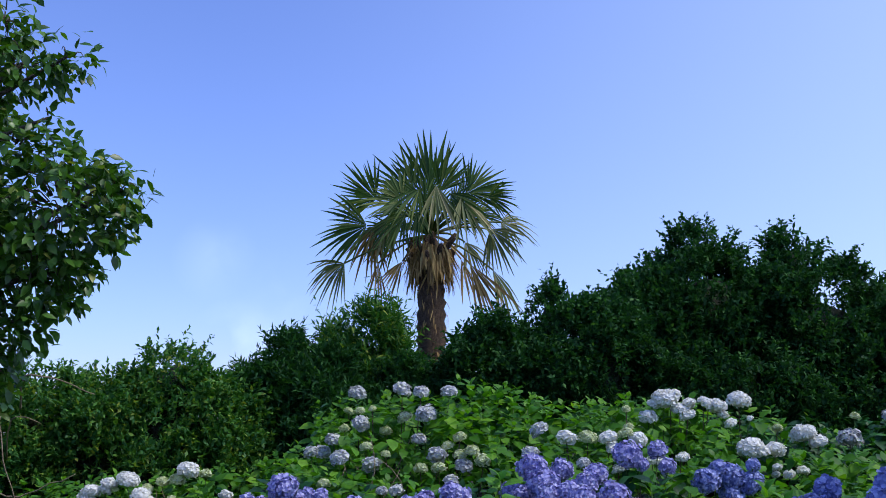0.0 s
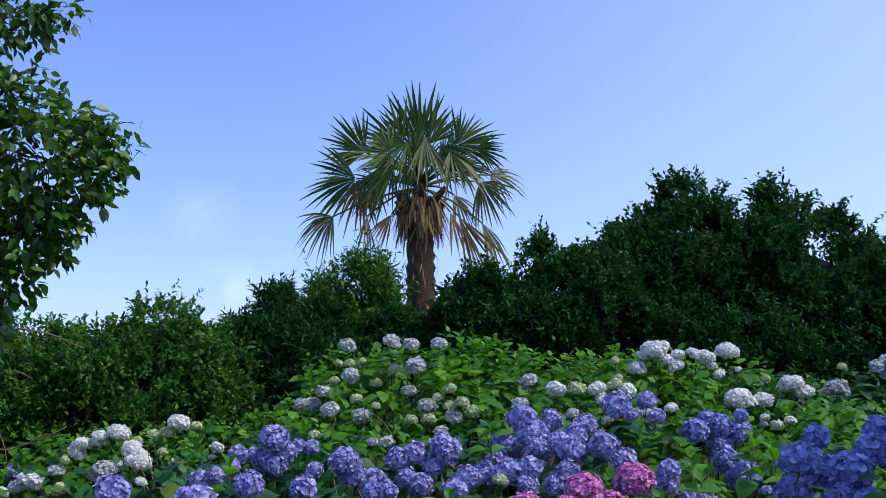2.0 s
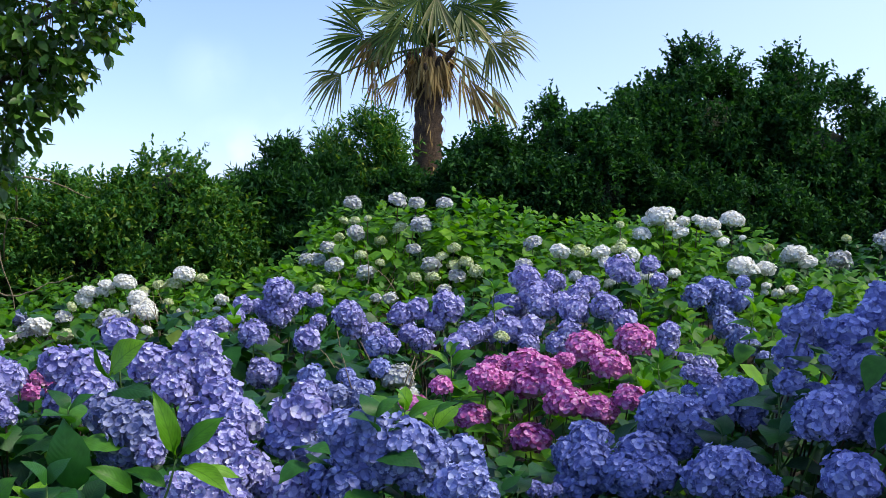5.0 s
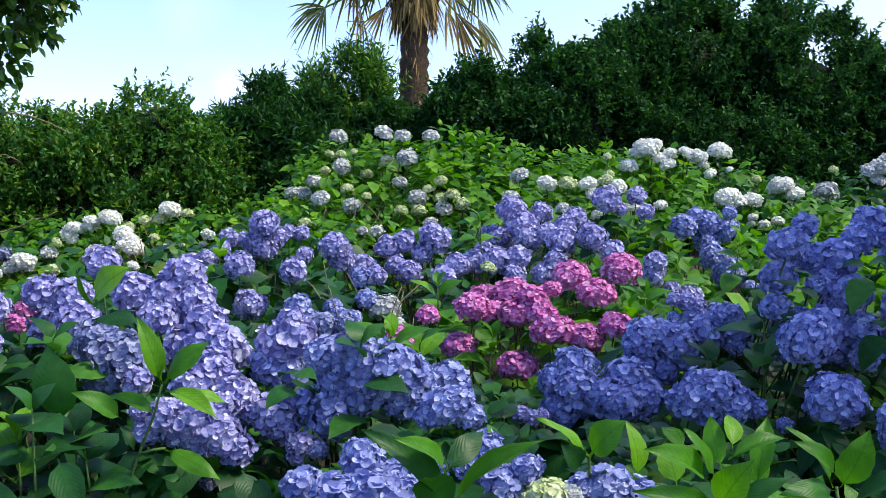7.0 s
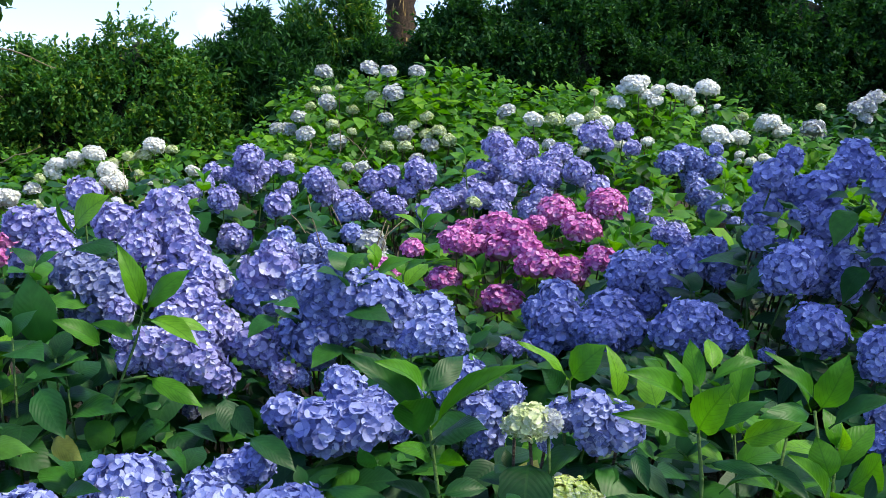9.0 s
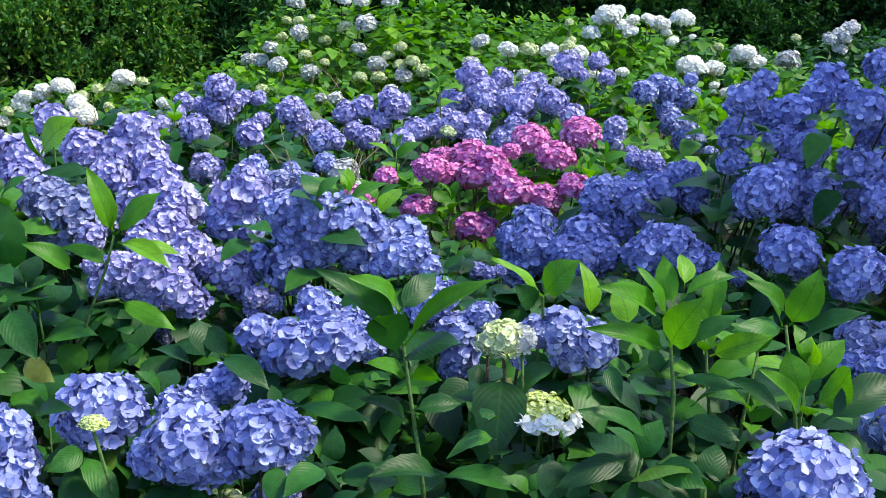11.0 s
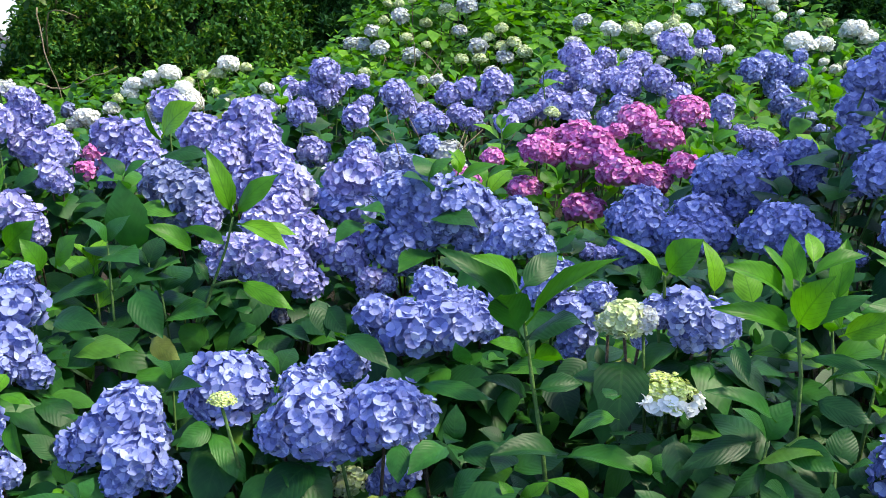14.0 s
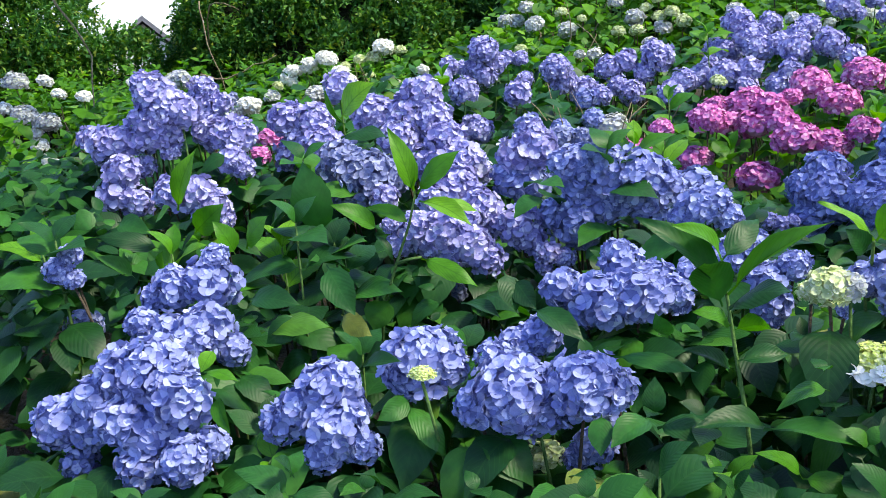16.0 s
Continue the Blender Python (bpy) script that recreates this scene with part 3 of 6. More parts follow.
HEADS["centre_front"] = [
    (-0.22, 2.85, 1.16, 0.063, "b"), (-0.16, 2.85, 1.15, 0.073, "b"), (-0.08, 2.85, 1.13, 0.079, "b"), (-0.03, 2.85, 1.1, 0.063, "b"),
    (-0.13, 2.85, 1.09, 0.066, "b"), (-0.06, 2.85, 1.06, 0.053, "b"), (-0.21, 2.85, 1.11, 0.05, "b"), (-0.26, 2.85, 1.17, 0.032, "b"),
    (0.05, 3, 1.08, 0.059, "b"), (0.08, 3, 1.05, 0.039, "b"),
]
HEADS["right_centre"] = [
    (0.42, 3.4, 1.06, 0.067, "b"), (0.37, 3.4, 1.02, 0.06, "b"), (0.4, 3.3, 1.01, 0.074, "b"), (0.37, 3.3, 0.95, 0.056, "b"),
    (0.43, 3.3, 0.98, 0.056, "b"), (0.55, 3.3, 1.04, 0.071, "b"), (0.49, 3.25, 1, 0.064, "b"), (0.52, 3.2, 0.99, 0.06, "b"),
    (0.59, 3.25, 1, 0.064, "b"), (0.62, 3.4, 1.15, 0.064, "b"), (0.6, 3.4, 1.12, 0.051, "b"), (0.66, 3.4, 1.16, 0.045, "b"),
    (0.71, 3.4, 1.13, 0.07, "b"), (0.74, 3.4, 1.09, 0.06, "b"), (0.79, 3.4, 1.16, 0.054, "b"), (0.85, 3.4, 1.21, 0.045, "b"),
    (0.88, 3.4, 1.17, 0.048, "b"), (0.88, 3.4, 1.13, 0.038, "b"), (0.67, 3.4, 1.05, 0.048, "b"), (0.61, 3.4, 1.07, 0.048, "b"),
]
HEADS["right_small"] = [
    (0.8, 3.7, 1.22, 0.033, "v"), (0.83, 3.7, 1.21, 0.035, "v"), (0.76, 3.7, 1.23, 0.026, "v"), (0.83, 3.7, 1.17, 0.047, "b"),
    (0.89, 3.7, 1.18, 0.044, "b"), (0.25, 3.2, 0.96, 0.025, "v"), (0.28, 3.2, 0.95, 0.025, "v"), (0.31, 3.2, 0.96, 0.018, "v"),
    (0.76, 3.7, 1.17, 0.024, "b"),
]
HEADS["right_front"] = [
    (0.7, 2.9, 1.08, 0.062, "b"), (0.64, 2.9, 1.06, 0.056, "b"), (0.74, 2.9, 1.05, 0.054, "b"), (0.66, 2.9, 1.1, 0.04, "b"),
    (0.8, 2.9, 1.04, 0.027, "b"), (0.68, 2.9, 1.03, 0.04, "b"), (0.94, 2.75, 1.09, 0.072, "b"), (0.91, 2.75, 1.08, 0.043, "b"),
    (1.04, 2.6, 1.07, 0.064, "b"), (1.02, 2.6, 1.04, 0.041, "b"), (0.87, 2.9, 1, 0.021, "b"),
]
HEADS["right_mass"] = [
    (0.91, 3.05, 1.43, 0.051, "b"), (1.06, 3.39, 1.47, 0.04, "b"), (0.95, 3.24, 1.41, 0.041, "b"), (0.92, 3.15, 1.34, 0.05, "b"),
    (0.89, 3.07, 1.27, 0.039, "b"), (1.23, 3.35, 1.48, 0.054, "b"), (1.15, 3.22, 1.44, 0.047, "b"), (1.07, 3.15, 1.39, 0.059, "b"),
    (1.08, 3.06, 1.31, 0.052, "b"), (1.02, 3.36, 1.36, 0.054, "b"), (1.04, 3.22, 1.39, 0.046, "b"), (1.02, 3.1, 1.33, 0.044, "b"),
    (1.2, 3.04, 1.27, 0.054, "b"), (1.14, 3.35, 1.24, 0.051, "b"),
]
HEADS["right_mass_outer"] = [
    (1.18, 2.97, 1.41, 0.059, "b"), (1.35, 3.32, 1.34, 0.062, "b"), (1.43, 3.44, 1.52, 0.066, "b"), (1.31, 3.09, 1.24, 0.047, "b"),
    (1.42, 3.41, 1.23, 0.058, "b"), (1.24, 3.01, 1.18, 0.063, "b"), (1.41, 3.31, 1.08, 0.063, "b"), (1.37, 3.18, 1.41, 0.064, "b"),
    (1.33, 3.05, 1.34, 0.059, "b"), (1.53, 3.4, 1.13, 0.071, "b"), (1.29, 3.01, 1.49, 0.045, "b"), (1.26, 3.31, 1.45, 0.042, "b"),
    (1.36, 3.15, 1.24, 0.053, "b"), (1.43, 3.1, 1.27, 0.065, "b"), (1.59, 3.45, 1.38, 0.065, "b"),
]
HEADS["right_mass_low"] = [
    (0.91, 2.88, 1.21, 0.069, "b"), (0.99, 3.26, 1.15, 0.058, "b"), (1.04, 3.07, 1.18, 0.064, "b"), (0.98, 2.98, 1.23, 0.057, "b"),
    (1.1, 3.02, 1.21, 0.056, "b"), (1.27, 3.34, 1.15, 0.059, "b"), (1.11, 3.2, 1.24, 0.054, "b"), (1.2, 3.04, 1.22, 0.051, "b"),
    (1.09, 2.98, 1.16, 0.04, "b"), (0.99, 3.21, 1.22, 0.046, "b"),
]
HEADS["near_mid"] = [
    (-0.22, 2.3, 0.99, 0.044, "b"), (-0.14, 2.2, 0.99, 0.058, "b"), (-0.18, 2.3, 0.95, 0.042, "b"), (-0.08, 2.2, 1, 0.056, "b"),
    (-0.11, 2.3, 1.04, 0.042, "b"), (-0.05, 2.3, 1.01, 0.038, "b"), (-0.02, 2.25, 0.99, 0.041, "b"), (-0.12, 2.3, 1.06, 0.029, "b"),
    (0.02, 2.3, 1.02, 0.031, "b"), (0.12, 2.3, 1.07, 0.036, "b"), (0.09, 2.3, 1.05, 0.037, "b"), (0.15, 2.3, 1, 0.044, "b"),
    (0.16, 2.3, 0.96, 0.04, "b"), (0.15, 2.3, 0.93, 0.033, "b"), (0.2, 2.3, 1.03, 0.033, "b"), (0.04, 2.5, 1.11, 0.046, "b"),
    (0.07, 2.5, 1.12, 0.039, "b"), (0.01, 2.5, 1.09, 0.03, "b"), (0.1, 2.5, 1.09, 0.03, "b"),
]
HEADS["near_left"] = [
    (-0.43, 1.95, 0.95, 0.07, "b"), (-0.46, 1.95, 0.94, 0.038, "b"), (-0.39, 1.95, 0.94, 0.038, "b"), (-0.27, 1.85, 0.93, 0.069, "b"),
    (-0.32, 1.85, 0.91, 0.039, "b"), (-0.23, 1.85, 0.9, 0.044, "b"), (-0.16, 1.85, 0.94, 0.064, "b"), (-0.11, 1.88, 0.93, 0.033, "b"),
    (-0.24, 2.05, 0.97, 0.039, "b"), (-0.28, 2.05, 0.95, 0.037, "b"), (-0.31, 1.95, 0.96, 0.03, "b"), (-0.15, 1.95, 0.81, 0.035, "b"),
    (-0.13, 1.95, 0.85, 0.024, "b"), (-0.18, 1.95, 0.79, 0.024, "b"), (-0.23, 1.95, 0.79, 0.031, "g"), (-0.4, 1.81, 0.97, 0.022, "y"),
]
HEADS["near_centre"] = [
    (0.31, 2, 1.07, 0.045, "b"), (0.36, 2, 1.05, 0.043, "b"), (0.27, 2, 1.07, 0.029, "b"), (0.33, 2, 1.04, 0.039, "b"),
    (0.21, 1.95, 1.07, 0.037, "g"), (0.24, 1.95, 1.07, 0.024, "l"), (0.24, 2, 1.02, 0.013, "b"), (0.19, 2, 1.05, 0.023, "g"),
    (0.27, 1.92, 0.95, 0.058, "y"),
]
HEADS["near_right"] = [
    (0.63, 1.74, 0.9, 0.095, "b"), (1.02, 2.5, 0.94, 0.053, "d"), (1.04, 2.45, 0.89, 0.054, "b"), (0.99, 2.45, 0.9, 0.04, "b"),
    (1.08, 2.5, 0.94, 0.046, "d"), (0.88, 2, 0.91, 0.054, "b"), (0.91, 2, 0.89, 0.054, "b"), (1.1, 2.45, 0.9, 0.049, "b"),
]
HEADS["left_far_blue"] = [
    (-1.32, 3, 1.36, 0.059, "v"), (-1.29, 3, 1.32, 0.064, "v"), (-1.25, 3, 1.31, 0.053, "v"), (-1.34, 3, 1.29, 0.056, "v"),
    (-1.35, 3, 1.39, 0.034, "v"), (-1.3, 3, 1.26, 0.053, "v"), (-1.36, 3, 1.24, 0.042, "v"), (-1.46, 3, 1.23, 0.059, "v"),
    (-1.51, 3, 1.25, 0.036, "v"), (-1.42, 3, 1.24, 0.05, "v"), (-1.37, 3, 1.17, 0.034, "v"), (-1.38, 2.9, 1.17, 0.049, "v"),
    (-1.4, 2.9, 1.11, 0.057, "v"), (-1.34, 2.9, 1.09, 0.04, "v"), (-1.17, 2.85, 1.11, 0.058, "v"), (-1.23, 2.85, 1.12, 0.048, "v"),
    (-1.13, 2.85, 1.08, 0.053, "v"), (-1.1, 2.85, 1.05, 0.032, "v"),
]
HEADS["left_back_blue"] = [
    (-1.37, 3.3, 1.39, 0.028, "l"), (-1.31, 3.3, 1.36, 0.037, "v"), (-1.29, 3.3, 1.35, 0.031, "v"), (-1.32, 3.3, 1.32, 0.043, "v"),
    (-1.26, 3.3, 1.31, 0.037, "v"), (-1.29, 3.3, 1.28, 0.04, "v"), (-1.19, 3.1, 1.24, 0.055, "v"), (-1.14, 3.1, 1.24, 0.055, "v"),
    (-1.23, 3.1, 1.25, 0.038, "v"), (-1.12, 3, 1.18, 0.042, "v"), (-1.09, 3, 1.16, 0.031, "v"), (-1.29, 3, 1.21, 0.028, "v"),
    (-1.22, 3.6, 1.18, 0.041, "p"),
]
HEADS["near_far_left"] = [
    (-0.91, 2.3, 1.06, 0.029, "b"), (-0.92, 2.3, 1.01, 0.059, "b"), (-1, 2.3, 1, 0.048, "b"), (-1.04, 2.3, 0.98, 0.036, "b"),
    (-0.9, 2.2, 0.94, 0.056, "b"), (-0.98, 2.2, 0.93, 0.046, "b"), (-0.91, 2.15, 0.92, 0.045, "b"), (-0.85, 2.2, 0.9, 0.036, "b"),
    (-1.03, 2.2, 0.95, 0.036, "b"), (-1.22, 2.3, 1.07, 0.025, "b"), (-1.22, 2.3, 1.02, 0.023, "b"), (-1.26, 2.4, 0.89, 0.042, "d"),
    (-1.25, 2.3, 1.04, 0.031, "b"),
]
HEADS["near_far_left_low"] = [
    (-0.89, 1.95, 0.93, 0.072, "b"), (-0.83, 1.9, 0.9, 0.054, "b"), (-1, 1.95, 0.88, 0.053, "b"), (-0.95, 1.95, 0.93, 0.053, "b"),
    (-1.03, 1.95, 0.83, 0.046, "b"), (-0.89, 1.9, 0.84, 0.053, "b"), (-0.94, 1.9, 0.86, 0.048, "b"), (-0.79, 1.9, 0.82, 0.037, "b"),
    (-0.9, 1.88, 0.79, 0.044, "b"), (-0.81, 1.85, 0.81, 0.045, "b"), (-1.08, 1.95, 0.84, 0.053, "b"), (-1.05, 1.95, 0.76, 0.035, "b"),
]
HEADS["near_solo"] = [
    (-0.57, 1.9, 0.92, 0.053, "b"), (-0.62, 1.9, 0.88, 0.049, "b"), (-0.66, 1.9, 0.86, 0.036, "b"), (-0.55, 1.85, 0.87, 0.05, "b"),
    (-0.57, 1.85, 0.83, 0.038, "b"), (-0.54, 1.9, 0.88, 0.034, "b"), (-0.51, 1.85, 0.84, 0.03, "b"),
]

LOOKS = {
    "far_bank": ("hydrangea bush with pale lavender and greenish mophead flowers", "hydrangea bush"),
    "far_bank_low": ("leafy hydrangea bush with opening green-white flowers", "hydrangea bush"),
    "white_right": ("hydrangea bush with pure white flower heads below the dark hedge", "hydrangea bush"),
    "white_mid": ("hydrangea bush with flat whitish flower heads", "hydrangea bush"),
    "white_left_low": ("hydrangea bush with small white and pale lilac heads among dry stems", "hydrangea bush"),
    "white_far_right": ("hydrangea bush with white and fading lavender heads in shade", "hydrangea bush"),
    "white_left": ("hydrangea bush with cream-white flower heads in soft sun", "hydrangea bush"),
    "white_far_left": ("hydrangea bush with small white and pale lilac flowers", "hydrangea bush"),
    "pink": ("hydrangea bush with deep pink mophead flowers", "hydrangea bush"),
    "right_mass": ("tall hydrangea bush crowded with shaded deep blue flowers", "hydrangea bush"),
    "right_mass_outer": ("tall hydrangea bush crowded with shaded deep blue flowers", "hydrangea bush"),
    "right_mass_low": ("hydrangea bush with deep blue flower heads in shade", "hydrangea bush"),
    "left_mass_shaded": ("hydrangea bush with shaded violet-blue flower heads", "hydrangea bush"),
    "left_low": ("hydrangea bush with a long row of violet-blue flowers", "hydrangea bush"),
    "left_back_blue": ("hydrangea bush with small loose violet-blue flowers", "hydrangea bush"),
    "centre_side": ("hydrangea bush with dusky violet and blue flower heads", "hydrangea bush"),
    "near_mid": ("hydrangea bush with bright blue heads below a tall young shoot", "hydrangea bush"),
    "near_right": ("hydrangea bush with one very large blue head and fresh leafy shoots", "hydrangea bush"),
    "near_solo": ("hydrangea bush with a single broad cluster of blue flowers", "hydrangea bush"),
    "near_far_left_low": ("hydrangea bush with a tall stack of large blue heads", "hydrangea bush"),
    "left_mass": ("tall hydrangea bush crowded with violet-blue flowers", "hydrangea bush"),
    "left_far_blue": ("hydrangea bush with violet-blue flowers on upright stems", "hydrangea bush"),
    "near_centre": ("hydrangea bush with blue flowers and one greenish opening head", "hydrangea bush"),
}


def floret_verts(r, detail, rnd):
    """Four broad rounded petals, each a loose piece, cupped round the middle, some ruffled or folded up."""
    v, f = [], []
    spin = rnd.random() * 6.28
    cup = rnd.uniform(-0.10, 0.45)
    for k in range(4):
        a = spin + k * math.pi / 2 + rnd.uniform(-0.16, 0.16)
        ca, sa = math.cos(a), math.sin(a)
        lift, w = cup + rnd.uniform(-0.20, 0.35), rnd.uniform(0.54, 0.70)
        if detail:
            ru, rv, ln = rnd.uniform(-0.16, 0.22), rnd.uniform(-0.16, 0.22), rnd.uniform(0.90, 1.08)
            raw = [(0.05, 0, 0), (0.42, -w * 0.86, 0.06 + ru * 0.5), (0.50, 0, -0.05), (0.42, w * 0.86, 0.06 + rv * 0.5),
                   (0.74, -w, 0.10 + ru), (0.80, 0, 0.0), (0.74, w, 0.10 + rv), (0.97, -w * 0.52, 0.05 + rv * 0.6), (1.0, 0, 0.02), (0.97, w * 0.52, 0.05 + ru * 0.6)]
            raw = [(x * ln, y, z) for x, y, z in raw]
            fc = [(0, 1, 2), (0, 2, 3), (1, 4, 5, 2), (2, 5, 6, 3), (4, 7, 8, 5), (5, 8, 9, 6)]
        else:
            raw = [(0.05, 0, 0), (0.50, -w, 0.07), (0.92, -w * 0.6, 0.03), (1.0, 0, 0.0), (0.92, w * 0.6, 0.03), (0.50, w, 0.07)]
            fc = [(0, 1, 2, 3), (0, 3, 4, 5)]
        b = len(v)
        for x, y, z in raw:
            z += lift * x * x
            v.append((r * (x * ca - y * sa), r * (x * sa + y * ca), r * z))
        f += [tuple(b + i for i in q) for q in fc]
    return v, f


def head_mesh(name, n, floret, detail, mat, seed, lump=0.10, squash=0.86, low=-0.75):
    """A mophead of radius 1: florets over a lumpy ball, open below where the stem enters."""
    rnd = random.Random(seed)
    v, f = [], []
    for i in range(n):
        z = 1 - (1 - low) * (i + 0.5) / n
        a = i * 2.399963 + rnd.uniform(-0.2, 0.2)
        q = math.sqrt(max(0.0, 1 - z * z))
        d = Vector((q * math.cos(a), q * math.sin(a), z))
        rad = 0.90 + lump * (noise.noise(d * 1.6 + Vector((seed * 3.1, 0, 0))) * 1.5 + noise.noise(d * 3.7 + Vector((0, seed * 2.3, 0))) * 0.9) + rnd.uniform(-0.12, 0.08)
        nrm = (d + Vector((rnd.uniform(-1, 1), rnd.uniform(-1, 1), rnd.uniform(-0.6, 1))) * 0.46).normalized()
        m = nrm.to_track_quat("Z", "Y").to_matrix()
        fv, ff = floret_verts(floret * rnd.uniform(0.82, 1.12), detail, rnd)
        b = len(v)
        for p in fv:
            w = m @ Vector(p) + d * rad
            v.append((w.x, w.y, w.z * squash))
        f += [tuple(b + k for k in q2) for q2 in ff]
    bm = bmesh.new()
    bmesh.ops.create_icosphere(bm, subdivisions=2, radius=0.62)
    b = len(v)
    for p in bm.verts:
        v.append((p.co.x, p.co.y, p.co.z * squash))
    bm.verts.index_update()
    f += [tuple(b + p.index for p in q2.verts) for q2 in bm.faces]
    bm.free()
    return to_mesh(name, v, f, None, mat)


HEAD_MESHES = {}
OPENING_HEAD = head_mesh("flower_head", 300, 0.105, True, PETALS["y"], 77, 0.14, 0.66, 0.0)


def floret_ring():
    """Larger open florets round the rim and flanks of an opening head."""
    rnd = random.Random(78)
    v, f = [], []
    for i in range(60):
        a, low = i * 2.399963, rnd.triangular(-0.25, 0.55, 0.0)
        q = math.sqrt(1 - low * low)
        d = Vector((math.cos(a) * q, math.sin(a) * q, low))
        m = (d + Vector((0, 0, 0.35)) + Vector((rnd.uniform(-1, 1), rnd.uniform(-1, 1), rnd.uniform(-1, 1))) * 0.35).to_track_quat("Z", "Y").to_matrix()
        fv, ff = floret_verts(rnd.uniform(0.17, 0.24), True, rnd)
        b = len(v)
        for q in fv:
            w = m @ Vector(q) + d * 1.03
            v.append((w.x, w.y, w.z * 0.66))
        f += [tuple(b + k for k in q2) for q2 in ff]
    return to_mesh("floret_ring", v, f, None, PETALS["w"])


FLORET_RING = floret_ring()


def head_for(colour, radius, y, i):
    """A few shared meshes for each colour: floret size stays true, so big heads carry more florets."""
    near = y < 3.7
    size = 0.05 if radius < 0.06 else (0.075 if radius < 0.088 else 0.10)
    floret = (0.0142 if y > 2.4 else 0.0152) / size * (0.75 if colour in "gy" else 1.0)
    count = int(12.6 / (math.pi * floret * floret * 0.60))
    key = (colour, near, size, i % (4 if colour in "bv" else 2))
    if key not in HEAD_MESHES:
        squash = 0.92 if colour in "bvd" else {"p": 0.80, "w": 0.80}.get(colour, 0.78)
        HEAD_MESHES[key] = head_mesh("flower_head", count, floret, near, PETALS[colour], len(HEAD_MESHES) + 1, 0.12 if size < 0.09 else 0.06, squash, -0.88 if colour in "bvd" else -0.5)
    return HEAD_MESHES[key]


# leafy crowns that carry no flowers
CROWNS = [(-0.44, 7.3, 1.86), (-0.12, 7.3, 1.86), (0.09, 7.5, 1.97), (0.27, 7.4, 1.91), (0.41, 7.3, 1.84), (0.54, 7.2, 1.77), (0.79, 7.2, 1.73),
          (1.02, 7.4, 1.80), (1.16, 7.4, 1.82), (1.52, 7.4, 1.73), (1.62, 7.2, 1.69), (2.08, 7.6, 1.60), (1.40, 6.8, 1.50), (0.32, 6.9, 1.72), (0.18, 6.7, 1.65)]
CROWNS += [(2.41, 7.6, 1.40), (2.53, 7.2, 1.36), (2.74, 7.6, 1.42), (2.2, 7.0, 1.30), (2.45, 6.7, 1.25), (3.0, 7.2, 1.35), (-0.75, 7.2, 1.71), (0.92, 5.8, 1.42), (1.22, 6.2, 1.47), (-0.21, 6.2, 1.41), (-1.68, 7.6, 1.30),
           (-1.15, 7.0, 1.12), (-1.48, 6.5, 1.02), (-2.12, 6.0, 0.98), (-1.05, 7.7, 1.15), (-1.4, 7.3, 1.08), (0.6, 1.75, 0.92), (0.45, 1.7, 0.90), (0.15, 1.6, 0.82), (0.8, 1.9, 0.95),
           (-0.5, 2.4, 0.72), (-0.65, 2.35, 0.74), (-0.32, 2.42, 0.74), (-0.72, 2.2, 0.70), (-0.45, 2.3, 0.70), (1.0, 2.8, 0.8), (1.2, 2.8, 0.8), (0.85, 2.8, 0.82)]
CROWNS += [(x + dx, y - 0.04, z + 0.03) for k in ("far_bank", "white_right") for x, y, z, r, c in HEADS[k] for dx in (-0.1, 0.1)]
ALL_HEADS = [(x, y, z, r, name) for name, rows in HEADS.items() for x, y, z, r, c in rows]
HEAD_ARRAY = np.array([h[:4] for h in ALL_HEADS])
HEAD_BUSH = [h[4] for h in ALL_HEADS]
ROOF = np.array([h[:3] for h in ALL_HEADS] + CROWNS)
NEAREST = np.array([int(((HEAD_ARRAY[:, :2] - r[:2]) ** 2).sum(1).argmin()) for r in ROOF])
GATE = np.array((0.03, 0.3, 1.5))  # where the path passes the bed


# ---- single leaves of the shoots that stand out (base, tip, width, 1 when fresh) ----
PLACED_LEAVES = {}
PLACED_LEAVES["left_low"] = [
    (-0.541, 2.5, 1.148, -0.583, 2.48, 1.293, 0.053, 1), (-0.533, 2.5, 1.151, -0.444, 2.48, 1.246, 0.06, 1), (-0.537, 2.5, 1.151, -0.532, 2.49, 1.203, 0.023, 1),
    (-0.531, 2.5, 1.135, -0.408, 2.42, 1.098, 0.05, 1), (-0.505, 2.5, 1.133, -0.403, 2.53, 1.113, 0.034, 1), (-0.548, 2.5, 1.084, -0.652, 2.52, 1.122, 0.041, 1),
    (-0.619, 2.5, 1.073, -0.706, 2.45, 1.141, 0.053, 1), (-0.533, 2.5, 1.014, -0.409, 2.44, 0.973, 0.048, 1), (-0.605, 2.5, 0.927, -0.637, 2.47, 0.863, 0.092, 0),
    (-0.631, 2.5, 1.068, -0.59, 2.49, 1.009, 0.025, 0),
]
PLACED_LEAVES["left_mass"] = [
    (-0.741, 2.7, 1.297, -0.653, 2.67, 1.38, 0.092, 1), (-0.745, 2.7, 1.255, -0.629, 2.66, 1.269, 0.077, 0), (-0.731, 2.7, 1.282, -0.769, 2.67, 1.377, 0.017, 1),
]
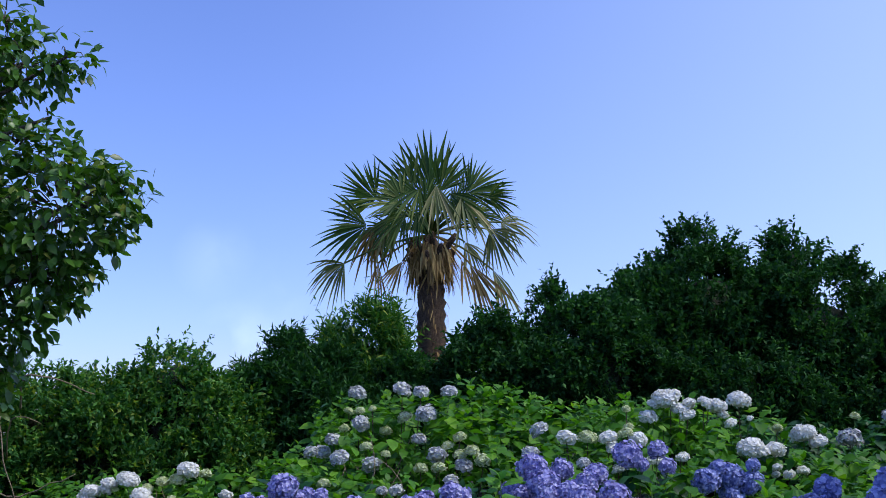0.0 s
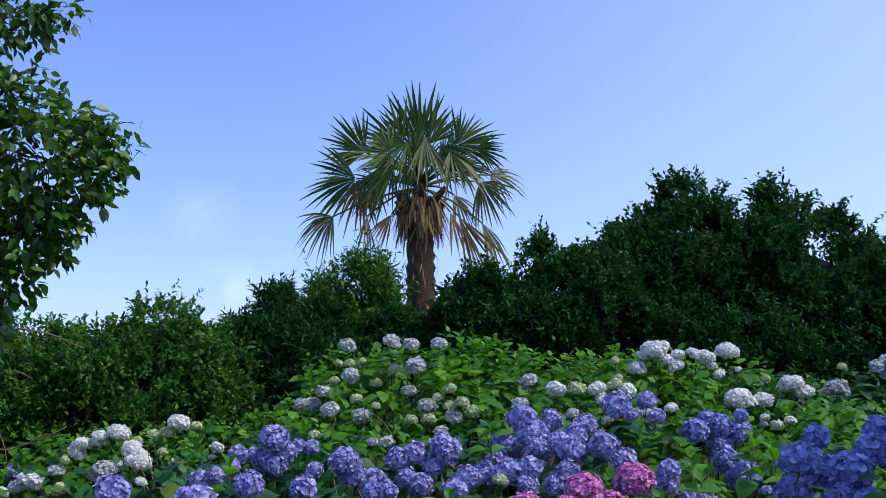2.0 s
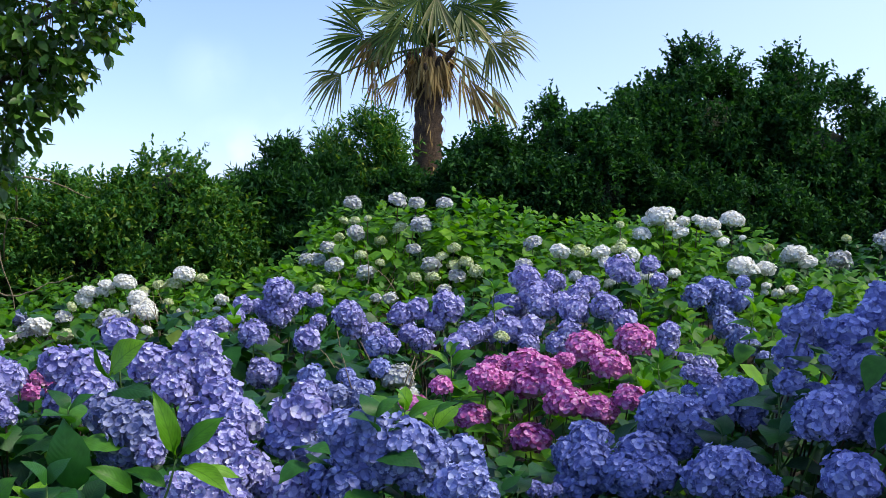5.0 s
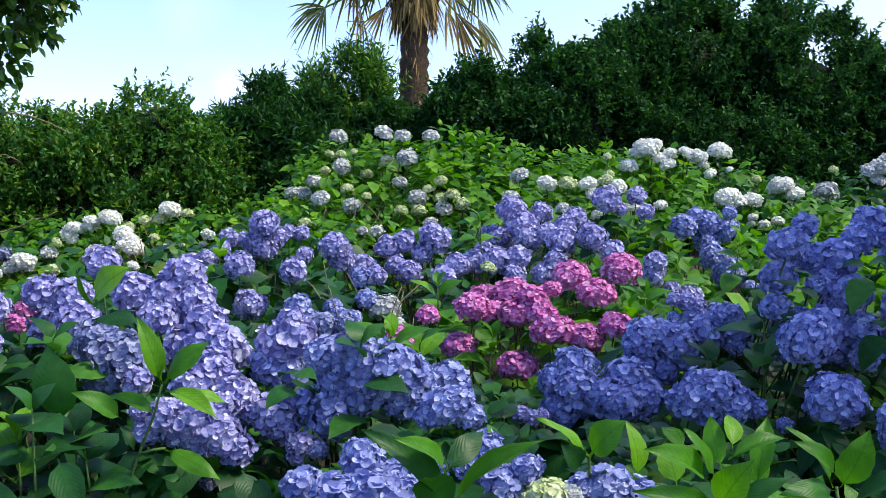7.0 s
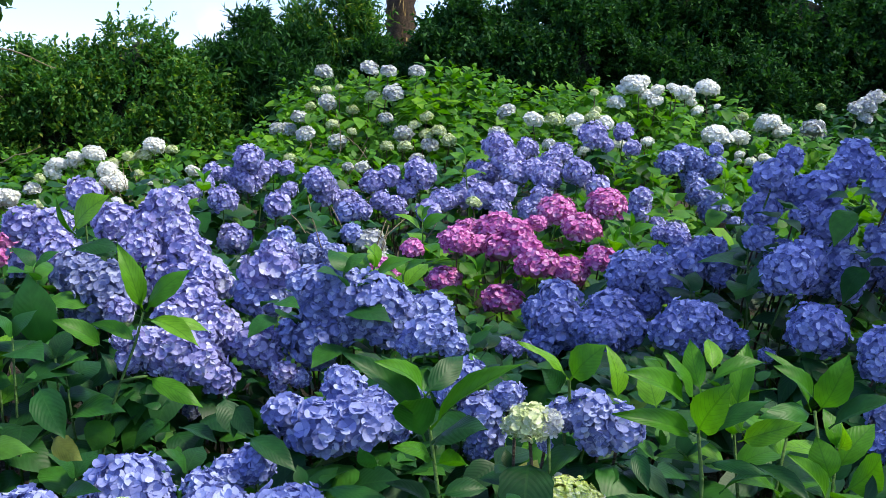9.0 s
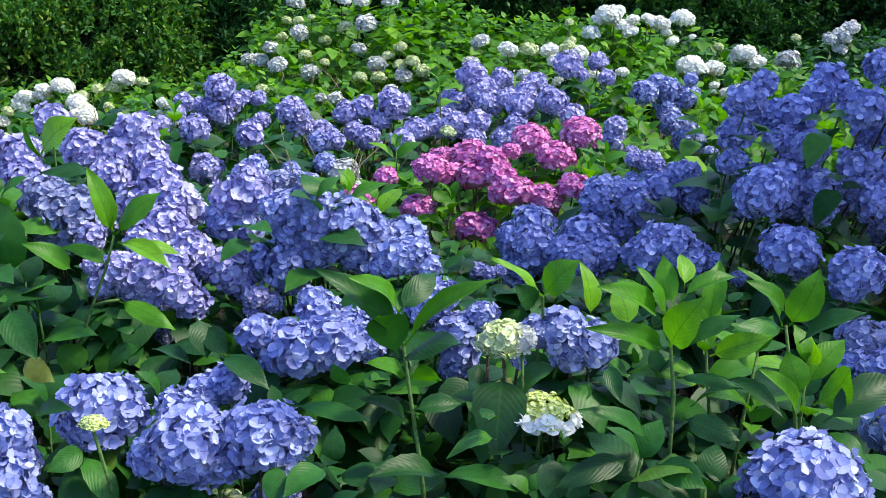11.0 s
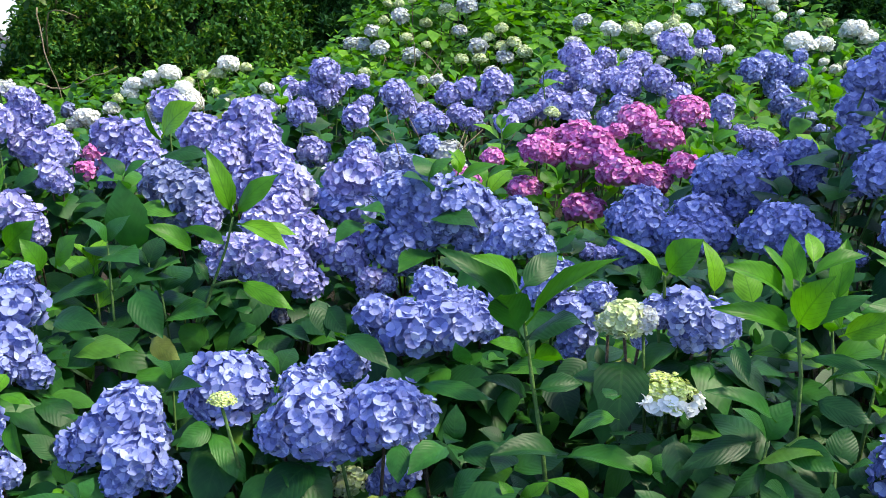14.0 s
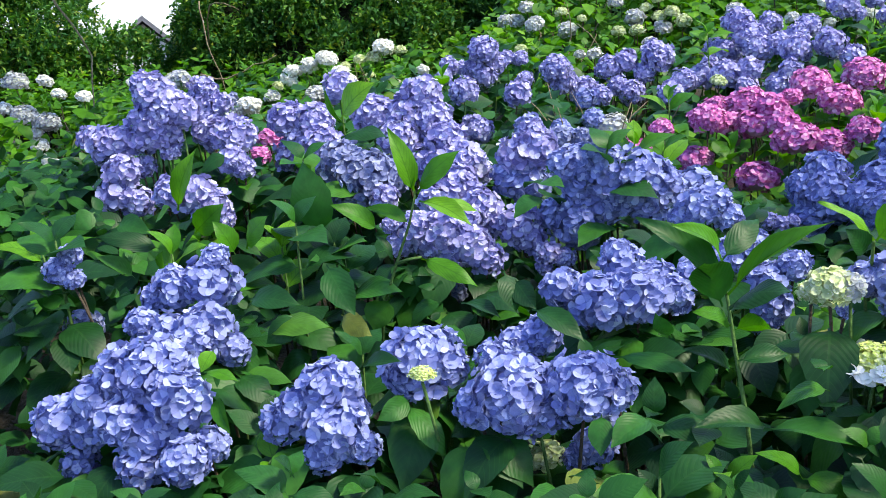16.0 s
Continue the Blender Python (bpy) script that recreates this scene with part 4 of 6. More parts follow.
PLACED_LEAVES["near_mid"] = [
    (0.044, 1.85, 1.133, -0.024, 1.77, 1.203, 0.043, 1), (0.044, 1.85, 1.133, 0.104, 1.91, 1.19, 0.046, 0), (0.053, 1.85, 1.082, 0.191, 1.81, 1.196, 0.036, 1),
    (0.046, 1.85, 1.093, -0.073, 1.8, 1.209, 0.054, 0), (0.054, 1.85, 1.061, 0.127, 1.78, 1.112, 0.079, 0), (0.045, 1.85, 1.064, 0.017, 1.78, 1.145, 0.074, 0),
    (0.058, 1.85, 1.028, 0.106, 1.76, 1.057, 0.038, 1), (0.056, 1.85, 1.035, 0.01, 1.77, 1.083, 0.036, 1), (0.114, 1.85, 0.878, 0.002, 1.79, 0.902, 0.053, 0),
    (0.103, 1.85, 0.876, 0.24, 1.79, 0.874, 0.051, 0), (-0.03, 1.85, 1.02, -0.052, 1.82, 1.058, 0.033, 0),
]
PLACED_LEAVES["near_mid"] += [
    (0.066, 1.85, 0.982, 0.142, 1.87, 0.987, 0.038, 0), (0.061, 1.85, 0.965, -0.011, 1.82, 1.011, 0.036, 0), (-0.113, 1.85, 0.988, 0.006, 1.81, 0.983, 0.033, 0),
]
PLACED_LEAVES["near_right"] = [
    (0.453, 1.85, 1.082, 0.482, 1.78, 1.173, 0.067, 1), (0.445, 1.85, 1.128, 0.405, 1.83, 1.211, 0.049, 1), (0.435, 1.85, 1.125, 0.331, 1.79, 1.187, 0.049, 1),
    (0.45, 1.85, 1.076, 0.316, 1.78, 1.129, 0.041, 1), (0.461, 1.85, 1.078, 0.549, 1.82, 1.146, 0.036, 0), (0.465, 1.85, 1.158, 0.559, 1.87, 1.188, 0.034, 1),
    (0.514, 1.85, 1.069, 0.593, 1.8, 1.112, 0.044, 1), (0.466, 1.85, 1.035, 0.54, 1.78, 1.045, 0.025, 0), (0.533, 1.85, 1.036, 0.607, 1.77, 0.997, 0.033, 0),
    (0.489, 1.85, 0.989, 0.555, 1.8, 1.035, 0.025, 0), (0.456, 1.85, 1.142, 0.443, 1.89, 1.22, 0.039, 1),
]
PLACED_LEAVES["near_right"] += [
    (0.471, 1.85, 1.174, 0.475, 1.9, 1.217, 0.036, 1),
]
PLACED_LEAVES["near_right_b"] = [
    (0.266, 1.9, 1.149, 0.314, 1.87, 1.211, 0.063, 1), (0.263, 1.9, 1.15, 0.19, 1.87, 1.22, 0.029, 1), (0.253, 1.9, 1.131, 0.219, 1.87, 1.173, 0.042, 0),
    (0.339, 1.9, 1.115, 0.326, 1.92, 1.201, 0.044, 1), (0.65, 1.9, 1.104, 0.681, 1.86, 1.196, 0.064, 1), (0.645, 1.9, 1.122, 0.576, 1.89, 1.179, 0.042, 1),
    (0.64, 1.9, 1.104, 0.579, 1.94, 1.193, 0.039, 1), (0.642, 1.9, 1.1, 0.549, 1.84, 1.116, 0.041, 0), (0.668, 1.9, 1.078, 0.758, 1.86, 1.137, 0.041, 0),
    (0.696, 1.9, 0.978, 0.731, 1.84, 1.055, 0.074, 1), (0.677, 1.9, 0.994, 0.653, 1.91, 1.062, 0.056, 1),
]
PLACED_LEAVES["near_right_b"] += [
    (0.671, 1.9, 0.959, 0.598, 1.87, 1.046, 0.042, 1),
]
PLACED_LEAVES["near_right_c"] = [
    (0.695, 1.85, 0.966, 0.83, 1.89, 1.029, 0.069, 0), (0.381, 1.75, 0.941, 0.267, 1.7, 0.924, 0.048, 0), (0.416, 1.75, 0.935, 0.475, 1.69, 0.92, 0.051, 0),
    (0.393, 1.75, 0.911, 0.334, 1.71, 0.872, 0.039, 0), (0.26, 1.75, 0.948, 0.27, 1.71, 0.886, 0.062, 0), (0.341, 1.75, 1.082, 0.352, 1.7, 1.04, 0.029, 0),
    (0.551, 1.95, 1.05, 0.498, 1.94, 1.112, 0.044, 1), (0.422, 2, 1.078, 0.407, 2.04, 1.145, 0.054, 1), (0.552, 2, 1.081, 0.577, 2.04, 1.188, 0.045, 1),
    (0.404, 1.75, 0.969, 0.298, 1.71, 1.029, 0.039, 0),
]
PLACED_LEAVES["near_right_c"] += [
    (0.451, 1.75, 1.003, 0.519, 1.7, 0.988, 0.042, 0),
]
PLACED_LEAVES["near_left"] = [
    (-0.255, 2.05, 1.013, -0.164, 1.99, 0.974, 0.05, 0), (-0.32, 2.2, 1.047, -0.291, 2.16, 0.985, 0.066, 0), (-0.3, 2.2, 1.032, -0.259, 2.16, 0.986, 0.05, 0),
    (-0.438, 1.9, 0.903, -0.483, 1.85, 0.884, 0.044, 0), (-0.447, 1.9, 0.894, -0.373, 1.84, 0.834, 0.051, 0), (-0.352, 1.9, 0.914, -0.358, 1.87, 0.888, 0.029, 0),
    (-0.335, 1.9, 0.869, -0.369, 1.86, 0.855, 0.037, 0), (-0.132, 1.8, 0.916, -0.133, 1.75, 0.873, 0.043, 0), (-0.058, 1.8, 0.909, -0.117, 1.74, 0.888, 0.056, 0),
    (-0.4, 2.2, 0.988, -0.323, 2.16, 0.972, 0.04, 0), (-0.63, 2.2, 0.968, -0.569, 2.16, 0.938, 0.05, 0),
]
PLACED_LEAVES["near_left"] += [
    (-0.514, 1.9, 0.956, -0.442, 1.86, 0.978, 0.034, 0),
]
PLACED_LEAVES["near_far_left_low"] = [
    (-0.764, 1.9, 0.985, -0.778, 1.87, 0.956, 0.034, 1), (-0.786, 1.9, 0.946, -0.717, 1.87, 0.947, 0.029, 1), (-0.765, 1.9, 0.908, -0.734, 1.86, 0.855, 0.034, 1),
    (-0.772, 2.1, 1.022, -0.662, 2.05, 1.024, 0.057, 0), (-0.755, 2.1, 0.96, -0.613, 2.05, 0.994, 0.063, 0), (-0.652, 2.2, 1.064, -0.59, 2.15, 0.979, 0.07, 0),
    (-0.68, 2.1, 0.991, -0.731, 2.06, 0.95, 0.057, 0), (-1.11, 2.5, 1.04, -1.236, 2.45, 1.087, 0.053, 0), (-1.102, 2.5, 0.977, -1.096, 2.47, 1.046, 0.051, 1),
    (-1.18, 2.5, 0.977, -1.246, 2.46, 1.036, 0.048, 0), (-0.879, 2.4, 1.058, -0.827, 2.37, 1.133, 0.066, 1),
]
PLACED_LEAVES["near_far_left_low"] += [
    (-0.905, 2.4, 1.046, -0.936, 2.37, 1.123, 0.055, 1),
]
PLACED_LEAVES["left_far_blue"] = [
    (-1.152, 2.7, 1.096, -1.086, 2.67, 1.244, 0.062, 1), (-1.018, 2.7, 1.227, -1.077, 2.67, 1.192, 0.05, 0), (-1.309, 2.7, 1.071, -1.203, 2.65, 1.052, 0.062, 0),
    (-1.115, 2.7, 1.042, -1.025, 2.66, 1.115, 0.075, 1), (-1.21, 2.7, 1.07, -1.165, 2.67, 1.114, 0.055, 1), (-0.922, 2.7, 1.041, -0.878, 2.66, 1.1, 0.087, 0),
    (-1.363, 2.7, 1.098, -1.402, 2.66, 1.064, 0.062, 0), (-0.771, 2.6, 1.045, -0.8, 2.56, 1.214, 0.108, 0),
]
OWNER = {"near_right_b": "near_right", "near_right_c": "near_right"}
KEEP_FREE = np.array(HEAD_ARRAY.tolist() + [((r[0] + r[3]) / 2, (r[1] + r[4]) / 2, (r[2] + r[5]) / 2, r[6] * 0.45) for rows in PLACED_LEAVES.values() for r in rows])


def canopy(x, y):
    """Height of the leaf roof, a little under the flower heads round it, and the bush that it belongs to."""
    d2 = (ROOF[:, 0] - x) ** 2 + (ROOF[:, 1] - y) ** 2
    w = 1 / (d2 + 0.02) ** 2
    near = math.sqrt(d2.min())
    z = float((ROOF[:, 2] * w).sum() / w.sum())
    g = ground_height(x, y)
    pull = min(max((near - 0.35) / 0.9, 0.0), 0.75)
    return z * (1 - pull) + (g + (0.6 if y < 5 else 0.8)) * pull, HEAD_BUSH[NEAREST[int(d2.argmin())]]


def hides_flower(p, keep, reach=99.0):
    """Whether a leaf at p would grow over a flower head or a chosen shoot on the path's side."""
    to = KEEP_FREE[:, :3] - GATE
    dist = np.linalg.norm(to, axis=1)
    q = p - GATE
    dq = np.linalg.norm(q)
    cosine = (to @ q) / (dist * dq)
    away = np.sqrt(np.maximum(0, 1 - cosine ** 2)) * dist
    return bool(np.any((KEEP_FREE[:, 1] < reach) & (dq < dist + 0.02) & (cosine > 0) & (away < KEEP_FREE[:, 3] * keep + 0.02 * dq / dist)))


TO_SUN = np.array((math.cos(SUN_HEIGHT) * math.sin(SUN_AZIMUTH), math.cos(SUN_HEIGHT) * math.cos(SUN_AZIMUTH), math.sin(SUN_HEIGHT)))


def crowds_flower(p):
    """Whether a leaf at p would grow over a flower head on its sunny side, where heads stand free of the leaves."""
    q = p - HEAD_ARRAY[:, :3]
    along = q @ TO_SUN
    away = np.sqrt(np.maximum(0, (q * q).sum(1) - along * along))
    return bool(np.any((along > 0) & (along < 0.32) & (away < HEAD_ARRAY[:, 3] * 0.95)))


bushes = {}
for name, rows in HEADS.items():
    a = np.array([r[:4] for r in rows])
    cx, cy = float(a[:, 0].mean()), float(a[:, 1].mean()) + 0.15
    base = Vector((cx, cy, ground_height(cx, cy)))
    bush = new("hydrangea_bush")
    bush.location = base
    label, cat = LOOKS.get(name, ("hydrangea bush with blue mophead flowers and large green leaves", "hydrangea bush"))
    tagged(bush, label, cat, "hydrangeas on the bank")
    bushes[name] = bush
    rnd = random.Random(name)
    for i, (x, y, z, r, c) in enumerate(rows):
        p = Vector((x, y, z)) - base
        tilt = pose(0, 0, 0, rnd.uniform(0, 28), rnd.uniform(-18, 18), rnd.uniform(0, 360))
        me = head_for(c, r, y, rnd.randrange(12))
        s = r * (0.97 if y < 2.6 else 0.95)
        if c == "y":
            head = part("flower_head", OPENING_HEAD, None, bush, "yellow-green opening head ringed with white florets", Matrix.Translation(p) @ pose(0, 0, 0, 5, 2, 30) @ Matrix.Diagonal((s, s, s, 1)))
            if r > 0.03:
                part("floret_ring", FLORET_RING, None, head)
        else:
            part("flower_head", me, None, bush, {"g": "greenish half-open head"}.get(c, ""),
                 Matrix.Translation(p) @ tilt @ Matrix.Diagonal((s, s, s, 1)))
        foot = Vector((p.x * 0.35 + rnd.uniform(-0.1, 0.1), p.y * 0.35 + 0.1, ground_height(cx + p.x * 0.35, cy + p.y * 0.35) - base.z - 0.03))
        sv, sf = tube(bent(foot, p - Vector((0, 0, r * 0.5)), (p.x * 0.15, p.y * 0.15 + (0.30 if name.startswith("right_mass") else 0.06), 0.05), 5), [0.0050, 0.0045, 0.0038, 0.0034, 0.003, 0.0028], 5)
        part("stem", to_mesh("stem", sv, sf), WOODY if c != "y" and rnd.random() < 0.55 else STEM, bush)

# leaves of the hydrangeas: the nearest ones singly, the rest joined bush by bush
NEAR_LEAVES = [to_mesh("leaf", *big_leaf(0.165, w, d, fo, wv), LEAF) for w, d, fo, wv in
               ((0.114, 0.34, 0.10, 0.016), (0.124, 0.46, -0.06, 0.022), (0.108, 0.26, 0.20, 0.014), (0.118, 0.58, 0.04, 0.018), (0.104, 0.40, -0.10, 0.026))]
FRESH_LEAVES = [to_mesh("leaf", *big_leaf(0.165, w, d, fo, wv), FRESH) for w, d, fo, wv in
                ((0.084, 0.18, 0.26, 0.012), (0.092, 0.30, 0.20, 0.016), (0.080, 0.05, 0.32, 0.010), (0.088, 0.38, 0.18, 0.018))]
FAR_LEAF = leaf_shape(0.145, 0.104, 3, 0.26, 0.14)
CLOSE_LEAF = leaf_shape(0.15, 0.104, 10, 0.26, 0.13, 0.014, 0.05)


def to_light(m, share):
    """Turns a leaf about its rib so that its face looks part of the way to the open side."""
    x, z = m.col[0].xyz.normalized(), m.col[2].xyz.normalized()
    want = Vector((0.12, -0.62, 0.78))
    want = (want - x * want.dot(x)).normalized()
    angle = math.atan2(z.cross(want).dot(x), z.dot(want))
    return m @ Matrix.Rotation(angle * share, 4, "X")


def rosette(p, rnd, tilt):
    """Crossed pairs of leaves round a shoot tip: small and upright at the top, large and level below."""
    spin = rnd.uniform(0, 180)
    base = Matrix.Translation(p) @ pose(0, 0, 0, rnd.uniform(-6, tilt), rnd.uniform(-tilt, tilt) * 0.7, 0)
    out = []
    for i, (lift, s) in enumerate(((-54, 0.45), (-28, 0.76), (-2, 1.0), (22, 1.0))):
        for side in (0, 180):
            q = s * rnd.uniform(0.75, 1.08)
            out.append(base @ pose(0, 0, -0.030 * i, rnd.uniform(-22, 22), lift + rnd.uniform(-14, 14), spin + 90 * i + side + rnd.uniform(-20, 20))
                       @ Matrix.Diagonal((q, q, q, 1)))
    return out


def grow_leaves():
    rnd = random.Random(11)
    single = {k: 0 for k in HEADS}
    rest, close = {k: [] for k in HEADS}, {k: [] for k in HEADS}
    for y0, y1, per in ((1.25, 2.0, 250), (2.0, 3.4, 180), (3.4, 5.2, 95), (5.2, 6.4, 95), (6.4, 8.5, 135)):
        for _ in range(int((y1 - y0) * 8.4 * per)):
            y, x = rnd.uniform(y0, y1), rnd.uniform(-4.6, 3.8)
            if y < 1.38 + 0.22 * noise.noise((x * 1.6, 0.0, 7.0)):
                continue
            path_side = -0.68 * y - 0.7 < x < 0.52 * y + 0.5
            if not path_side and (rnd.random() > 0.45 or abs(x + 0.4) > 2.9 + 0.35 * y + 0.4 * noise.noise((x, y, 3.0))):
                continue
            if 5.9 < y < 7.5 and x < -0.95 + 0.1 * noise.noise((y * 3.0, 5.0, 0.0)):
                continue
            if x < -0.3 and y < 2.75 and noise.noise((x * 4.0, y * 4.0, 11.0)) > 0.10:
                continue
            h, bush = canopy(x, y)
            g = ground_height(x, y)
            if y > 7.6 and x > -1.2 and h - g < 0.45:
                continue
            depth = rnd.random() ** 1.9 * min(0.50, (h - g) * 0.8) - (0.085 if y > 4.5 else 0.0)
            s = rnd.uniform(0.50, 0.80) if y < 3.4 else rnd.uniform(0.62, 1.0) * (1.0 if y < 5 else 0.85)
            young = rnd.random() < 0.14
            for k, m in enumerate(rosette((x, y, h - 0.02 - depth), rnd, 30)):
                m = (to_light(m, 0.30) if y < 4 else m) @ Matrix.Diagonal((s, s, s, 1))
                if path_side and any(hides_flower(np.array(m @ Vector((d, 0, 0))), keep) for d, keep in ((0.02, 0.75), (0.07, 0.75), (0.14, 0.6))):
                    continue
                if path_side and y > 3.4 and crowds_flower(np.array(m @ Vector((0.08, 0, 0)))):
                    continue
                if path_side and y < 3.4 and single[bush] < 180:
                    single[bush] += 1
                    me = rnd.choice(FRESH_LEAVES) if young and k < 4 else rnd.choice(NEAR_LEAVES)
                    part("leaf", me, None, bushes[bush], "", Matrix.Translation(-bushes[bush].location) @ m)
                else:
                    (rest if y > 3.2 or not path_side else close)[bush].append(np.array(m))
    for k, ms, shape in [(k, ms, FAR_LEAF) for k, ms in rest.items()] + [(k, ms, CLOSE_LEAF) for k, ms in close.items()]:
        if ms:
            # bushes in the sun take the sunlit leaf colour, the rest the darker one
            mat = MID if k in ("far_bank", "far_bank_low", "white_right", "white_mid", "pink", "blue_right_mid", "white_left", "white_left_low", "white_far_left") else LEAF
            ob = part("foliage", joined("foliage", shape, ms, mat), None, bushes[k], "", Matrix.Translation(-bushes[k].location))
            ob["kind"] = "stuff"


def keeps_heads_free(bush):
    """Bushes at the path's edge, whose leaves leave their big heads free."""
    return bush in ("near_right", "near_centre", "near_left")


def young_shoot(bush, foot, top, pairs, size, rnd, fresh=True, spread=60):
    """An upright stem with crossed pairs of large leaves, smaller and steeper towards its tip."""
    b = bushes[bush].location
    foot, top = Vector(foot) - b, Vector(top) - b
    way = bent(foot, top, (rnd.uniform(-0.03, 0.03), rnd.uniform(-0.02, 0.02), 0.0), 6)
    sv, sf = tube(way, [0.0045, 0.0045, 0.004, 0.004, 0.0035, 0.003, 0.0022], 6)
    part("stem", to_mesh("stem", sv, sf), STEM, bushes[bush])
    spin = rnd.uniform(0, 180)
    axis = (top - foot).normalized()
    for i in range(pairs + 1):
        p = top - axis * (0.006 + 0.024 * i + 0.012 * i * i)
        s = size * (0.48, 0.72, 0.84, 0.84, 0.80, 0.74, 0.70)[min(i, 6)] / 0.15
        lift = [-62, -40, -20, -4, 8, 16][min(i, 5)]
        for side in (0, 180):
            m = Matrix.Translation(p) @ pose(0, 0, 0, rnd.uniform(-15, 15), lift + rnd.uniform(-10, 10), spin + i * 90 + side + rnd.uniform(-15, 15))
            me = rnd.choice(FRESH_LEAVES if fresh and i < 3 else NEAR_LEAVES)
            m = to_light(m, 0.5)
            if keeps_heads_free(bush) and hides_flower(np.array(b + m @ Vector((0.09, 0, 0))), 0.6, 2.1):
                continue
            part("leaf", me, None, bushes[bush], "", m @ Matrix.Diagonal((s, s, s, 1)))


grow_leaves()
SHOOTS = random.Random(4)
for bush, x, y, z, pairs, size, fresh in (
        ("near_right", 0.62, 1.95, 1.05, 4, 0.14, True), ("near_right", 0.72, 2.0, 1.02, 4, 0.14, True), ("near_right", 0.40, 1.78, 0.93, 4, 0.14, False), ("near_right", 0.49, 1.75, 0.90, 4, 0.14, False),
        ("near_right", 0.56, 2.05, 1.06, 4, 0.13, True), ("near_far_left", -0.82, 2.45, 1.05, 5, 0.15, True), ("near_far_left", -1.25, 2.3, 1.10, 5, 0.15, False),
        ("left_far_blue", -1.09, 2.5, 1.03, 5, 0.15, True), ("left_far_blue", -1.4, 2.5, 1.05, 5, 0.15, True), ("near_left", -0.62, 2.3, 0.86, 5, 0.14, False), ("near_left", -0.42, 2.35, 0.86, 4, 0.14, False),
        ("near_centre", 0.25, 1.68, 0.84, 3, 0.14, False), ("near_centre", 0.10, 1.66, 0.82, 4, 0.14, False), ("near_left", -0.05, 1.7, 0.86, 4, 0.15, False), ("near_left", -0.7, 2.5, 1.02, 4, 0.14, False)):
    young_shoot(bush, (x + SHOOTS.uniform(-0.08, 0.08), y + 0.12, ground_height(x, y + 0.12)), (x, y, z), pairs, size, SHOOTS, fresh)

# the chosen leaves, arched from base to tip, and the stems that carry the tall shoots
ARCHED = {fresh: [to_mesh("leaf", *big_leaf(0.165, 0.1, d, fo, wv), mat) for d, fo, wv in ((0.04, 0.30, 0.016), (0.12, -0.12, 0.024), (0.02, 0.42, 0.014))] for fresh, mat in ((0, LEAF), (1, FRESH))}
for key, rows in PLACED_LEAVES.items():
    owner = bushes[OWNER.get(key, key)]
    for n, (bx, by, bz, tx, ty, tz, wide, fresh) in enumerate(rows):
        a, b = Vector((bx, by, bz)), Vector((tx, ty, tz))
        x = (b - a).normalized()
        z = Vector((0.15 + 0.55 * math.sin(n * 2.3), -0.62, 0.70 + 0.35 * math.sin(n * 1.7)))
        z = (z - x * z.dot(x)).normalized()
        m = Matrix((x, z.cross(x), z)).transposed().to_4x4()
        m.translation = a - owner.location
        ln = (b - a).length / 0.165
        part("leaf", ARCHED[fresh][n % 3], None, owner, "", m @ Matrix.Diagonal((ln, 0.88 * wide / 0.1, ln, 1)))
for bush, points in (("near_mid", ((0.122, 1.86, 0.469), (0.080, 1.86, 0.890), (0.066, 1.86, 0.979), (0.052, 1.86, 1.076), (0.044, 1.86, 1.131))),
                     ("near_right", ((0.475, 1.86, 0.472), (0.462, 1.86, 0.897), (0.465, 1.86, 1.005), (0.457, 1.86, 1.076), (0.454, 1.86, 1.124))),
                     ("near_right", ((0.728, 1.92, 0.438), (0.676, 1.92, 0.955), (0.652, 1.92, 1.101))), ("near_right", ((0.353, 2.25, 0.413), (0.322, 2.20, 0.861), (0.298, 2.12, 1.008), (0.268, 1.93, 1.143))),
                     ("left_low", ((-0.658, 2.50, 0.399), (-0.620, 2.50, 0.905), (-0.587, 2.50, 1.001), (-0.555, 2.50, 1.084), (-0.538, 2.50, 1.149))), ("left_low", ((-0.587, 2.50, 1.003), (-0.552, 2.50, 1.013), (-0.531, 2.50, 1.016)))):
    way = [Vector(q) - bushes[bush].location for q in points]
    sv, sf = tube(way, [0.0040 - 0.0020 * k / len(way) for k in range(len(way))], 7)
    part("stem", to_mesh("stem", sv, sf), STEM, bushes[bush])


for bush, x, y, z in (
        ("pink", 0.72, 4.3, 1.14), ("pink", 0.79, 4.4, 1.19), ("pink", 0.21, 4.0, 1.06), ("pink", 0.02, 4.3, 1.21), ("pink", 0.68, 4.0, 1.07),
        ("blue_mid_left", 0.2, 5.2, 1.43), ("blue_centre", 0.92, 5.6, 1.38), ("blue_right_mid", 1.06, 5.1, 1.26), ("blue_right_mid", 1.44, 5.2, 1.32), ("blue_right_mid", 1.41, 5.4, 1.37),
        ("blue_right_mid", 1.16, 5.9, 1.41), ("blue_left", -0.91, 5.0, 1.3), ("blue_left", -0.94, 4.8, 1.2), ("left_low", -0.09, 3.0, 1.19), ("centre_front", -0.02, 3.1, 1.16)):
    young_shoot(bush, (x + SHOOTS.uniform(-0.08, 0.08), y + 0.12, ground_height(x, y + 0.12)), (x, y, z), 4, 0.15, SHOOTS, True)
